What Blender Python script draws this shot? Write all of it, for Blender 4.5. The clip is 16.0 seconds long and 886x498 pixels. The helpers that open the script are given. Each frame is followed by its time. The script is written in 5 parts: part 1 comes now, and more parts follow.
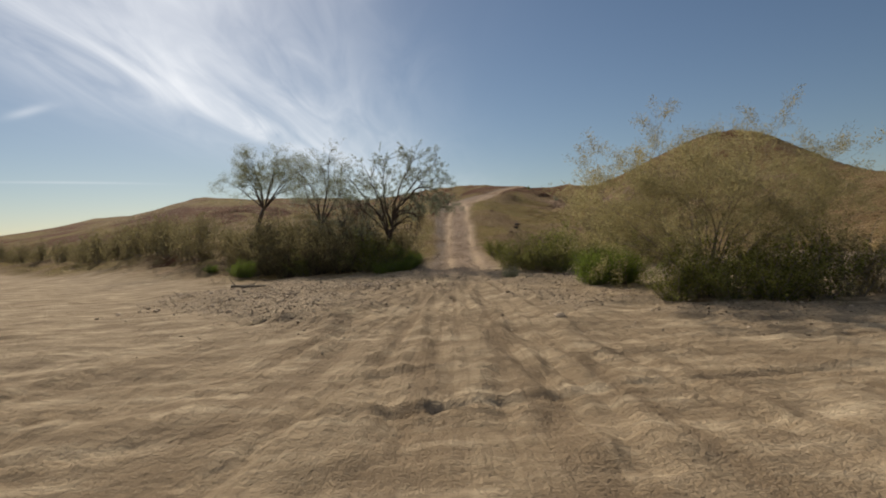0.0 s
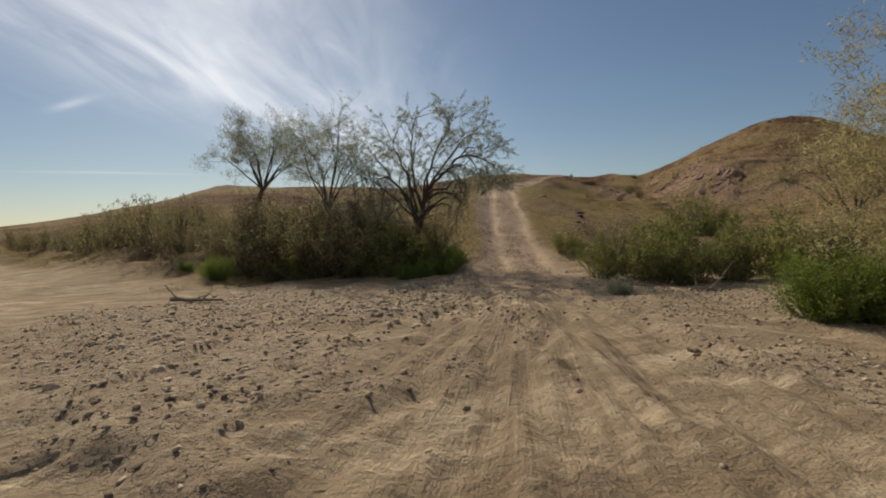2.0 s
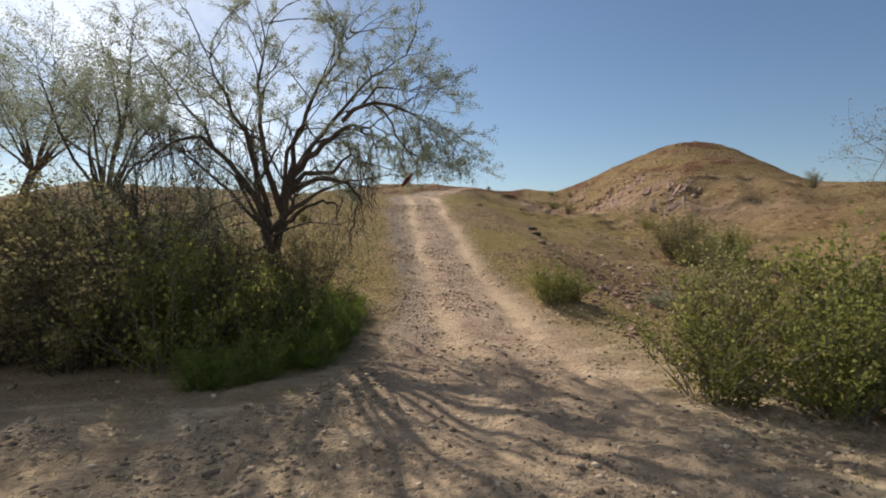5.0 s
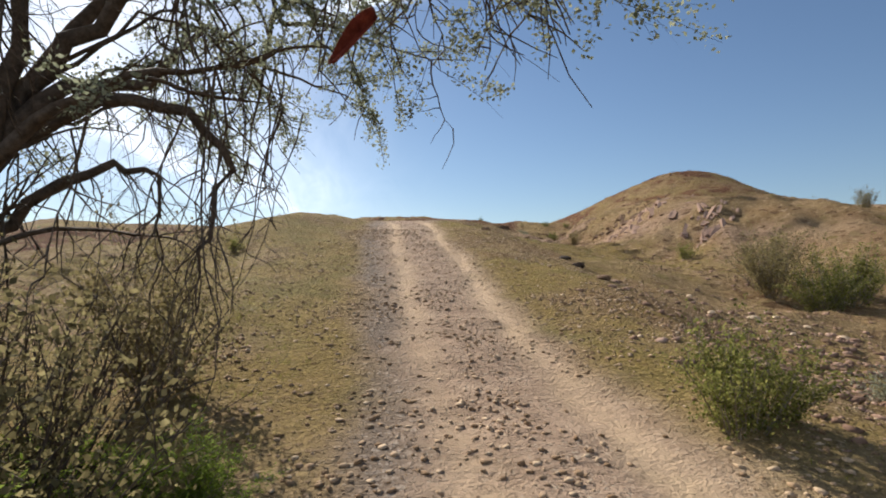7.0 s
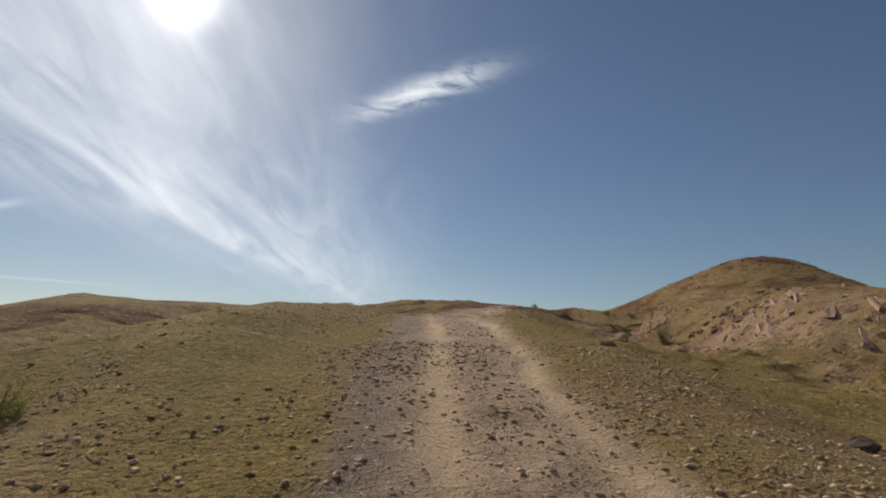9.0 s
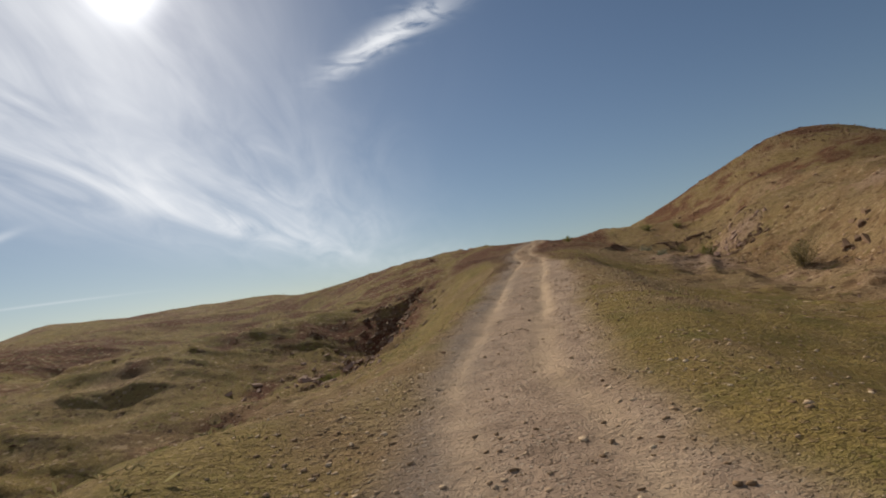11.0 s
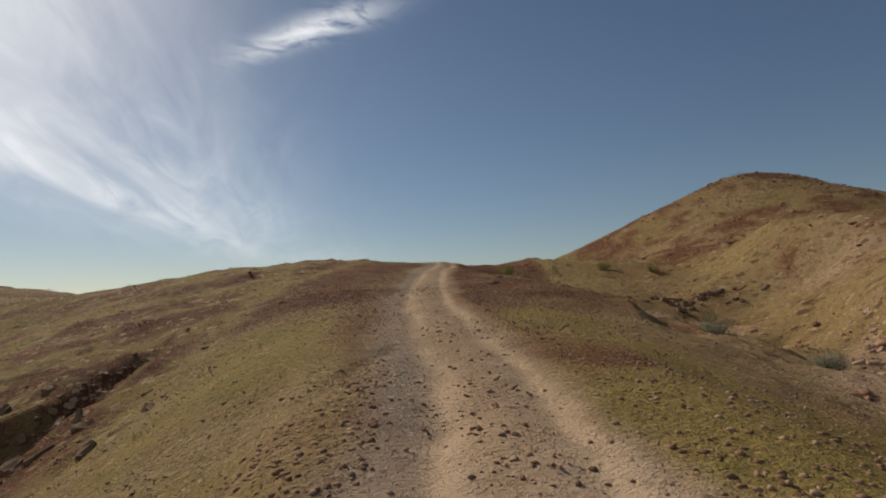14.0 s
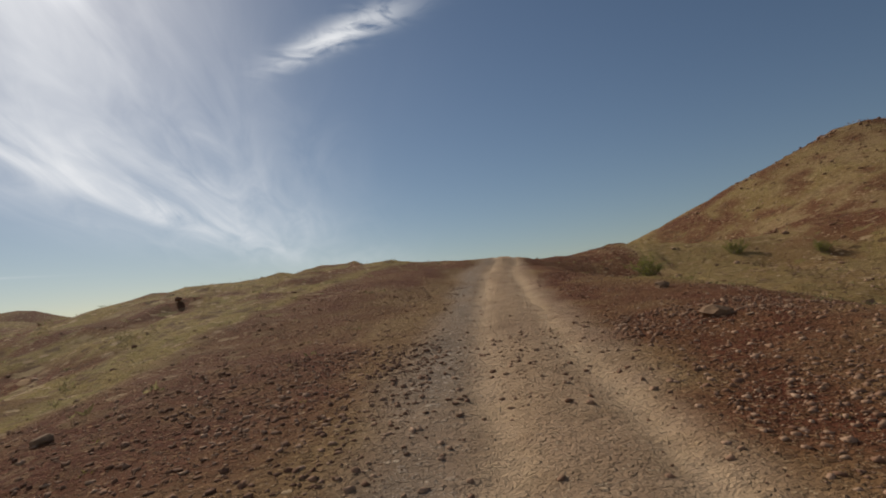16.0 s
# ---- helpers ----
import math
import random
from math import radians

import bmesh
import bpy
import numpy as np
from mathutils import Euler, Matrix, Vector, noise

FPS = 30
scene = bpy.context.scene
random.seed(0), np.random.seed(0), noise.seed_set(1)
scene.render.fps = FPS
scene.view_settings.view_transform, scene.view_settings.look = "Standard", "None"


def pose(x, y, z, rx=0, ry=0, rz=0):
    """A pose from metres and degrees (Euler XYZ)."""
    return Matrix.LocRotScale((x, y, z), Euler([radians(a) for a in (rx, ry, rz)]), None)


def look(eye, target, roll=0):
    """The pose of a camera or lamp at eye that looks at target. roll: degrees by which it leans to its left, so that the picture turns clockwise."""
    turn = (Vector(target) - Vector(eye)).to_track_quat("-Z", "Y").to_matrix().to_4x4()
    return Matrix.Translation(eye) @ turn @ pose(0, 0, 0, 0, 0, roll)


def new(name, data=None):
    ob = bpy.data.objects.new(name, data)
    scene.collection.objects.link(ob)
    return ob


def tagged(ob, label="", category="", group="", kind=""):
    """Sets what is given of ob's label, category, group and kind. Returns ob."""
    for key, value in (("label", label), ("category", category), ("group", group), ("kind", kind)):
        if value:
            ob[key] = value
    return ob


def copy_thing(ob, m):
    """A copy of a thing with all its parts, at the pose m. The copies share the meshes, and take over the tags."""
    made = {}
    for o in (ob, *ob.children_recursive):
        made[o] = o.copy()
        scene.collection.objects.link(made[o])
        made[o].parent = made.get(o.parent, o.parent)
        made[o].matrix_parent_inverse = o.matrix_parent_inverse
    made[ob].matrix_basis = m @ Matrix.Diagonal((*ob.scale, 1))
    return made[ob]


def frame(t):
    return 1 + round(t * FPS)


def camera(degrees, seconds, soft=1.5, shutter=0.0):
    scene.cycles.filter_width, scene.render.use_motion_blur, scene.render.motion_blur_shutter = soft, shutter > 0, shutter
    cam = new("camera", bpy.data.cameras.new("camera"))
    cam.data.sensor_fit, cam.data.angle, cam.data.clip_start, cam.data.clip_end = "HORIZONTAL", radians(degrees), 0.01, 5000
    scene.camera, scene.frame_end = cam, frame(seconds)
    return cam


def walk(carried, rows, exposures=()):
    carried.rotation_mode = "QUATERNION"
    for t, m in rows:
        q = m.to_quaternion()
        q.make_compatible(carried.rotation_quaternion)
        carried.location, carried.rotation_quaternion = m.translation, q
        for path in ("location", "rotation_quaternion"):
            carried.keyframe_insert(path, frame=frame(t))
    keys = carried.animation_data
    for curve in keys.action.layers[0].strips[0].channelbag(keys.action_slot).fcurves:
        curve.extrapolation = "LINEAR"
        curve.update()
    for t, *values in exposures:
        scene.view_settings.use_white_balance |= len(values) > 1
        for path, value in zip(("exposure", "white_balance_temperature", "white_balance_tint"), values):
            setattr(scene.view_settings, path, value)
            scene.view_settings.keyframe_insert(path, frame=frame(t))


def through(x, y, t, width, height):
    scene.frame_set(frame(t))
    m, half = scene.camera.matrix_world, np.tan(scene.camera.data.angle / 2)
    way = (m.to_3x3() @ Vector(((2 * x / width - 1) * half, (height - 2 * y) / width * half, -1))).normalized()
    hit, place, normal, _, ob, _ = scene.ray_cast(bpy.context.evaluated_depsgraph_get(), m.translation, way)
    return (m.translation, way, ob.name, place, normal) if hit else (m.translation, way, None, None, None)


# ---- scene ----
cam = camera(77.0, 16.0, soft=1.9)
PATH = [
    (0.0, 0.000, 0.000, 1.700, 88.85, 2.30, -0.05),
    (0.5, -0.166, 1.778, 1.737, 89.28, 1.84, 1.49),
    (1.0, -0.343, 3.722, 1.679, 88.81, 0.82, 2.71),
    (1.5, -0.523, 5.744, 1.680, 87.86, 1.50, 3.11),
    (2.0, -0.752, 7.820, 1.643, 88.16, 1.65, 2.96),
    (2.5, -0.993, 9.741, 1.755, 91.09, 0.40, 2.41),
    (3.0, -1.083, 11.668, 1.838, 90.02, -4.84, -1.60),
    (3.5, -0.930, 13.459, 1.999, 90.12, -3.00, -4.63),
    (3.7, -0.670, 14.181, 2.028, 91.25, 0.81, -5.26),
    (5.8, -0.840, 19.615, 1.843, 88.36, -0.66, -7.37),
    (6.0, -0.729, 20.345, 1.848, 88.93, 0.07, -8.13),
    (6.5, -0.457, 22.238, 1.899, 89.68, 2.24, -8.39),
    (7.0, -0.307, 23.944, 1.938, 92.96, 0.77, -7.80),
    (7.5, -0.087, 25.851, 2.180, 94.42, 4.05, -5.46),
    (8.0, -0.054, 28.075, 2.416, 96.76, -0.25, -5.16),
    (8.5, 0.028, 30.506, 2.765, 98.61, -3.11, -5.40),
    (9.0, 0.147, 32.867, 3.273, 101.34, -1.10, -3.60),
    (9.2, 0.195, 33.901, 3.517, 100.51, -0.08, -2.57),
    (11.3, 1.018, 49.064, 6.220, 95.59, 11.33, -2.22),
    (11.5, 1.234, 50.967, 6.344, 95.79, 10.74, -3.94),
    (12.0, 1.882, 55.754, 6.713, 95.19, 9.73, -7.55),
    (12.5, 2.705, 60.371, 7.174, 97.47, 7.19, -11.39),
    (13.0, 3.704, 64.844, 7.720, 97.85, 5.68, -13.67),
    (13.5, 4.600, 69.248, 8.249, 96.41, 4.99, -12.91),
    (14.0, 5.442, 73.593, 8.712, 95.55, 3.28, -13.04),
    (14.5, 6.202, 77.721, 9.076, 94.21, 1.25, -11.59),
    (15.0, 6.545, 81.236, 9.392, 91.90, -0.46, -9.60),
    (15.5, 7.018, 84.708, 9.742, 93.43, 2.34, -8.90),
    (16.0, 7.722, 88.270, 10.042, 95.39, 6.67, -8.57),
]
walk(cam, [(t, pose(*p)) for t, *p in PATH], exposures=[(0.0, -0.05, 6500, 10), (3.7, -0.1, 6500, 10), (5.8, 0.85, 6050, 10), (6.5, 0.85, 6050, 10), (7.0, 0.7, 6100, 10), (7.8, 0.25, 6300, 10), (8.6, 0.0, 6400, 10), (11.0, -0.1, 6550, 10), (14.0, -0.14, 6600, 10), (16.0, -0.22, 6600, 10)])

# ---- light ----
SUN_DIR = Vector((-0.354, 0.767, 0.535)).normalized()
SUN_EL = math.asin(SUN_DIR.z)
SUN_AZ = math.atan2(SUN_DIR.x, SUN_DIR.y)


def build_light():
    data = bpy.data.lights.new("sun", "SUN")
    data.energy, data.angle, data.color = 4.9, radians(0.6), (1.0, 0.92, 0.78)
    lamp = new("sun", data)
    lamp.matrix_world = look(SUN_DIR * 400, (0, 0, 0))
    world = bpy.data.worlds.new("sky")
    world.use_nodes = True
    scene.world = world
    nt = world.node_tree
    N, L = nt.nodes, nt.links
    N.clear()
    out, bg = N.new("ShaderNodeOutputWorld"), N.new("ShaderNodeBackground")
    sky = N.new("ShaderNodeTexSky")
    sky.sky_type, sky.sun_disc = "NISHITA", False
    sky.sun_elevation, sky.sun_rotation = SUN_EL, SUN_AZ
    sky.altitude, sky.air_density, sky.dust_density, sky.ozone_density = 250, 1.0, 0.3, 1.9
    bg.inputs["Strength"].default_value = 0.056
    # thin high cloud: streaks on a flat layer far overhead
    tc = N.new("ShaderNodeTexCoord")
    sep = N.new("ShaderNodeSeparateXYZ")
    L.new(tc.outputs["Generated"], sep.inputs[0])

    def m(op, a, b=None, c=None, clamp=False):
        n = N.new("ShaderNodeMath")
        n.operation, n.use_clamp = op, clamp
        for i, v in enumerate((a, b, c)):
            if v is None:
                continue
            if isinstance(v, (int, float)):
                n.inputs[i].default_value = v
            else:
                L.new(v, n.inputs[i])
        return n.outputs[0]

    zc = m("MAXIMUM", sep.outputs[2], 0.03)
    px, py = m("DIVIDE", sep.outputs[0], m("ADD", zc, 0.12)), m("DIVIDE", sep.outputs[1], m("ADD", zc, 0.12))
    comb = N.new("ShaderNodeCombineXYZ")
    L.new(px, comb.inputs[0]), L.new(py, comb.inputs[1])

    def streak(rot, sx, sy, scale, detail, seed, bent=0.6):
        mp = N.new("ShaderNodeMapping")
        mp.inputs["Rotation"].default_value = (0, 0, radians(rot))
        mp.inputs["Scale"].default_value = (sx, sy, 1)
        mp.inputs["Location"].default_value = (seed, seed * 0.7, 0)
        L.new(comb.outputs[0], mp.inputs[0])
        nz = N.new("ShaderNodeTexNoise")
        nz.inputs["Scale"].default_value, nz.inputs["Detail"].default_value = scale, detail
        nz.inputs["Roughness"].default_value, nz.inputs["Distortion"].default_value = 0.55, bent
        L.new(mp.outputs[0], nz.inputs["Vector"])
        return nz.outputs["Fac"]

    fine = streak(-16, 2.0, 0.5, 2.0, 9, 3.1, 1.3)
    broad = streak(-10, 1.3, 0.5, 1.1, 4, 1.7)
    puff = streak(25, 1.0, 1.7, 6.0, 8, 5.3, 1.6)
    # a long band of thin cloud on the sun's side, curving ahead, and a small wisp beside it
    u = m("ADD", m("SUBTRACT", px, m("MULTIPLY", m("POWER", m("ABSOLUTE", m("SUBTRACT", py, 1.3)), 2.0), 0.075)), 1.02)
    band = m("EXPONENT", m("MULTIPLY", m("POWER", m("ABSOLUTE", m("DIVIDE", u, 0.58)), 2.0), -1.0))
    far_thin = m("MULTIPLY_ADD", py, -0.16, 1.05, clamp=True)
    veil = m("MULTIPLY", m("MULTIPLY_ADD", broad, 2.6, -0.5, clamp=True), m("MULTIPLY_ADD", fine, 2.6, -0.68, clamp=True))
    cover = m("MULTIPLY", m("MULTIPLY", m("MULTIPLY_ADD", veil, 0.85, 0.24), band), far_thin)
    along_w = m("SUBTRACT", m("MULTIPLY", m("SUBTRACT", px, 0.06), 0.82), m("MULTIPLY", m("SUBTRACT", py, 1.52), 0.57))
    cross_w = m("ADD", m("MULTIPLY", m("SUBTRACT", px, 0.06), 0.57), m("MULTIPLY", m("SUBTRACT", py, 1.52), 0.82))
    spot = m("EXPONENT", m("MULTIPLY", m("ADD", m("POWER", m("ABSOLUTE", m("DIVIDE", along_w, 0.17)), 2.0), m("POWER", m("ABSOLUTE", m("DIVIDE", cross_w, 0.055)), 2.0)), -1.0))
    wisp = m("MULTIPLY", spot, m("MULTIPLY_ADD", puff, 3.6, -1.05, clamp=True))
    cover = m("ADD", cover, m("MULTIPLY", wisp, 0.75), clamp=True)

    def smear(cx, cy, ux, uy, along_by, cross_by, dense):
        """A thin streak of cloud on the same layer, with its middle, direction, length and width."""
        qx, qy = m("SUBTRACT", px, cx), m("SUBTRACT", py, cy)
        a = m("DIVIDE", m("ADD", m("MULTIPLY", qx, ux), m("MULTIPLY", qy, uy)), along_by)
        c = m("DIVIDE", m("SUBTRACT", m("MULTIPLY", qx, uy), m("MULTIPLY", qy, ux)), cross_by)
        return m("MULTIPLY", m("EXPONENT", m("MULTIPLY", m("ADD", m("MULTIPLY", a, a), m("MULTIPLY", c, c)), -1.0)), dense)

    cover = m("ADD", cover, smear(-1.80, 2.46, 0.93, -0.36, 0.13, 0.035, 0.32), clamp=True)
    cover = m("ADD", cover, smear(-2.45, 3.70, 0.86, 0.51, 0.45, 0.035, 0.22), clamp=True)
    # the wisp's pale tail, and the thin lower edge of the band, which bends ahead
    cover = m("ADD", cover, smear(-0.10, 1.64, -0.80, 0.60, 0.15, 0.05, m("MULTIPLY_ADD", puff, 1.2, -0.30, clamp=True)), clamp=True)
    cover = m("ADD", cover, smear(-0.92, 3.00, 0.31, 0.95, 0.95, 0.13, m("MULTIPLY_ADD", fine, 1.1, -0.22, clamp=True)), clamp=True)
    mix = N.new("ShaderNodeMix")
    mix.data_type = "RGBA"
    L.new(cover, mix.inputs[0])
    L.new(sky.outputs[0], mix.inputs[6])
    mix.inputs[7].default_value = (17.0, 17.4, 18.0, 1)
    # brightness round the sun, scattered by the thin cloud
    dot = N.new("ShaderNodeVectorMath")
    dot.operation = "DOT_PRODUCT"
    L.new(tc.outputs["Generated"], dot.inputs[0])
    dot.inputs[1].default_value = SUN_DIR
    cosine = m("MAXIMUM", dot.outputs["Value"], 0.0)
    glow = m("ADD", m("MULTIPLY", m("POWER", cosine, 1100.0), 26.0), m("MULTIPLY", m("POWER", cosine, 60.0), 2.6))
    halo = N.new("ShaderNodeMix")
    halo.data_type, halo.blend_type = "RGBA", "ADD"
    halo.inputs[0].default_value = 1.0
    tint = N.new("ShaderNodeCombineXYZ")
    for i, c in enumerate((1.0, 0.98, 0.94)):
        L.new(m("MULTIPLY", glow, c), tint.inputs[i])
    L.new(mix.outputs[2], halo.inputs[6])
    L.new(tint.outputs[0], halo.inputs[7])
    L.new(halo.outputs[2], bg.inputs["Color"])
    L.new(bg.outputs[0], out.inputs[0])


build_light()


# ---- materials ----
class Mat:
    """A node material with short ways to make its nodes."""

    def __init__(self, name, rough=0.9):
        self.m = bpy.data.materials.new(name)
        self.m.use_nodes = True
        self.N, self.L = self.m.node_tree.nodes, self.m.node_tree.links
        self.bsdf = next(n for n in self.N if n.type == "BSDF_PRINCIPLED")
        self.bsdf.inputs["Roughness"].default_value = rough
        self.bsdf.inputs["Specular IOR Level"].default_value = 0.04
        self.pos = None

    def coords(self):
        if self.pos is None:
            self.pos = self.N.new("ShaderNodeNewGeometry").outputs["Position"]
        return self.pos

    def noise(self, scale, detail=4, rough=0.55, vec=None, out="Fac"):
        n = self.N.new("ShaderNodeTexNoise")
        n.inputs["Scale"].default_value, n.inputs["Detail"].default_value, n.inputs["Roughness"].default_value = scale, detail, rough
        self.L.new(vec if vec is not None else self.coords(), n.inputs["Vector"])
        return n.outputs[out]

    def voronoi(self, scale, out="Distance", vec=None, feature="F1"):
        n = self.N.new("ShaderNodeTexVoronoi")
        n.feature = feature
        n.inputs["Scale"].default_value = scale
        self.L.new(vec if vec is not None else self.coords(), n.inputs["Vector"])
        return n.outputs[out]

    def ramp(self, fac, *stops):
        n = self.N.new("ShaderNodeValToRGB")
        e = n.color_ramp.elements
        while len(e) < len(stops):
            e.new(0.5)
        for el, (p, col) in zip(e, stops):
            el.position = p
            el.color = (*col, 1) if isinstance(col, tuple) else (col, col, col, 1)
        self.L.new(fac, n.inputs[0])
        return n.outputs[0]

    def mix(self, fac, a, b, mode="MIX"):
        n = self.N.new("ShaderNodeMix")
        n.data_type, n.blend_type = "RGBA", mode
        for i, v in ((0, fac), (6, a), (7, b)):
            if isinstance(v, (int, float)):
                n.inputs[i].default_value = v
            elif isinstance(v, tuple):
                n.inputs[i].default_value = (*v, 1)
            else:
                self.L.new(v, n.inputs[i])
        return n.outputs[2]

    def math(self, op, a, b=0.0, clamp=False):
        n = self.N.new("ShaderNodeMath")
        n.operation, n.use_clamp = op, clamp
        for i, v in enumerate((a, b)):
            if isinstance(v, (int, float)):
                n.inputs[i].default_value = v
            else:
                self.L.new(v, n.inputs[i])
        return n.outputs[0]

    def attr(self, name):
        n = self.N.new("ShaderNodeAttribute")
        n.attribute_name = name
        return n.outputs["Fac"]

    def island(self):
        return self.N.new("ShaderNodeNewGeometry").outputs["Random Per Island"]

    def obrandom(self):
        return self.N.new("ShaderNodeObjectInfo").outputs["Random"]

    def done(self, color=None, bump=None, strength=0.5, dist=0.02):
        if color is not None:
            self.L.new(color, self.bsdf.inputs["Base Color"])
        if bump is not None:
            b = self.N.new("ShaderNodeBump")
            b.inputs["Strength"].default_value, b.inputs["Distance"].default_value = strength, dist
            self.L.new(bump, b.inputs["Height"])
            self.L.new(b.outputs[0], self.bsdf.inputs["Normal"])
        return self.m


def pebbles(k, scale, size):
    """Small stones in the ground: where they lie, a random value for each, and how far they stand out."""
    vec = k.N.new("ShaderNodeVectorMath")
    vec.operation = "ADD"
    k.L.new(k.coords(), vec.inputs[0])
    warp = k.N.new("ShaderNodeVectorMath")
    warp.operation = "SCALE"
    warp.inputs["Scale"].default_value = 0.5 / scale
    k.L.new(k.noise(scale * 1.7, 2, 0.5, out="Color"), warp.inputs[0])
    k.L.new(warp.outputs[0], vec.inputs[1])
    v = k.N.new("ShaderNodeTexVoronoi")
    v.inputs["Scale"].default_value = scale
    k.L.new(vec.outputs[0], v.inputs["Vector"])
    sep = k.N.new("ShaderNodeSeparateColor")
    k.L.new(v.outputs["Color"], sep.inputs[0])
    reach = k.math("MULTIPLY", sep.outputs[0], size)
    mask = k.math("MULTIPLY", k.math("SUBTRACT", reach, v.outputs["Distance"]), 9.0, True)
    return mask, sep.outputs[1]


def ground_material():
    k = Mat("desert_ground", 0.95)
    big, mid, fine = k.noise(0.16, 5), k.noise(1.1, 6, 0.6), k.noise(9.0, 7, 0.7)
    patch = k.noise(0.45, 7, 0.62)
    speck = k.noise(42.0, 3, 0.6)
    m1, r1 = pebbles(k, 13.0, 0.56)
    m2, r2 = pebbles(k, 36.0, 0.6)
    # wash: pale silty sand with grey gravel drifts
    sand = k.ramp(mid, (0.3, (0.315, 0.232, 0.145)), (0.7, (0.475, 0.358, 0.230)))
    sand = k.mix(k.ramp(fine, (0.40, 0.0), (0.70, 0.75)), sand, (0.255, 0.182, 0.112))
    stretched = k.N.new("ShaderNodeMapping")
    stretched.inputs["Rotation"].default_value = (0, 0, radians(-28))
    stretched.inputs["Scale"].default_value = (0.35, 1.5, 1)
    k.L.new(k.coords(), stretched.inputs[0])
    crust = k.noise(1.6, 6, 0.62, stretched.outputs[0])
    sand = k.mix(k.ramp(crust, (0.52, 0.0), (0.66, 0.75)), sand, (0.63, 0.49, 0.325))
    sand = k.mix(k.ramp(crust, (0.36, 0.75), (0.50, 0.0)), sand, (0.235, 0.168, 0.105))
    # ruts that fan out over the sand from where the track leaves the wash
    pos = k.N.new("ShaderNodeSeparateXYZ")
    k.L.new(k.coords(), pos.inputs[0])
    ax, ay = k.math("SUBTRACT", pos.outputs[0], 0.3), k.math("SUBTRACT", 21.0, pos.outputs[1])
    ang = k.math("ARCTAN2", ax, ay)
    polar = k.N.new("ShaderNodeCombineXYZ")
    k.L.new(k.math("MULTIPLY", ang, 26.0), polar.inputs[0])
    k.L.new(k.math("MULTIPLY", ay, 0.10), polar.inputs[1])
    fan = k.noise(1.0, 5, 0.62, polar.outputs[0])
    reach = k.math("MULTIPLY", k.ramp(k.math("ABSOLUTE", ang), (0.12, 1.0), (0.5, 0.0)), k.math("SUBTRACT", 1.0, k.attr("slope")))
    fan_h = k.math("MULTIPLY", k.math("MULTIPLY", fan, reach), 2.4)
    # darker colour where the fan noise is low, in the grooves of its bump
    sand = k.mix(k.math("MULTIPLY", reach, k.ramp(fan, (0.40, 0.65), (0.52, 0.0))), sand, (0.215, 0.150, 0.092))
    sand = k.mix(k.math("MULTIPLY", m2, 0.35), sand, k.ramp(r2, (0.0, (0.14, 0.105, 0.075)), (1.0, (0.46, 0.36, 0.25))))
    grav = k.ramp(r1, (0.0, (0.12, 0.09, 0.064)), (0.5, (0.25, 0.19, 0.134)), (1.0, (0.46, 0.37, 0.27)))
    gbed = k.mix(k.ramp(fine, (0.35, 0.1), (0.62, 0.95)), (0.50, 0.375, 0.24), (0.30, 0.224, 0.15))
    gbed = k.mix(k.math("MAXIMUM", m1, k.math("MULTIPLY", m2, 0.8)), gbed, grav)
    sand = k.mix(k.math("MULTIPLY", k.attr("gravel"), k.ramp(patch, (0.40, 0.25), (0.56, 1.0))), sand, gbed)
    # slopes: ochre earth with dry yellow-green grass and red-brown stony patches
    tuft = k.noise(16.0, 6, 0.75)
    soil = k.ramp(fine, (0.28, (0.175, 0.118, 0.055)), (0.72, (0.375, 0.262, 0.130)))
    soil = k.mix(k.ramp(patch, (0.45, 0.0), (0.62, 0.6)), soil, k.ramp(fine, (0.3, (0.145, 0.078, 0.036)), (0.7, (0.30, 0.172, 0.084))))
    grass = k.ramp(tuft, (0.30, (0.130, 0.088, 0.027)), (0.5, (0.255, 0.178, 0.058)), (0.72, (0.41, 0.295, 0.112)))
    grass = k.mix(k.ramp(k.noise(0.8, 6, 0.65), (0.47, 0.05), (0.64, 0.70)), grass, k.ramp(tuft, (0.30, (0.098, 0.090, 0.020)), (0.7, (0.258, 0.212, 0.070))))
    soil = k.mix(k.math("MULTIPLY", k.attr("green"), k.ramp(fine, (0.34, 0.55), (0.52, 1.0))), soil, grass)
    red = k.ramp(tuft, (0.3, (0.078, 0.031, 0.019)), (0.7, (0.218, 0.096, 0.056)))
    soil = k.mix(k.math("MULTIPLY", k.attr("red"), k.ramp(mid, (0.34, 0.55), (0.5, 1.0))), soil, red)
    soil = k.mix(k.math("MULTIPLY", k.attr("pink"), k.ramp(fine, (0.3, 0.5), (0.6, 0.95))), soil, k.ramp(mid, (0.3, (0.285, 0.176, 0.120)), (0.7, (0.48, 0.335, 0.243))))
    stone = k.ramp(r1, (0.0, (0.085, 0.048, 0.026)), (0.45, (0.20, 0.120, 0.062)), (0.8, (0.34, 0.225, 0.125)), (1.0, (0.52, 0.40, 0.26)))
    bare = k.math("SUBTRACT", 1.0, k.math("MULTIPLY", k.attr("green"), 0.5))
    soil = k.mix(k.math("MULTIPLY", k.math("MULTIPLY", m1, bare), k.ramp(mid, (0.36, 0.35), (0.55, 1.0))), soil, stone)
    soil = k.mix(k.math("MULTIPLY", k.math("MULTIPLY", m2, bare), k.ramp(fine, (0.32, 0.45), (0.55, 0.95))), soil, k.ramp(r2, (0.0, (0.10, 0.058, 0.032)), (1.0, (0.46, 0.33, 0.19))))
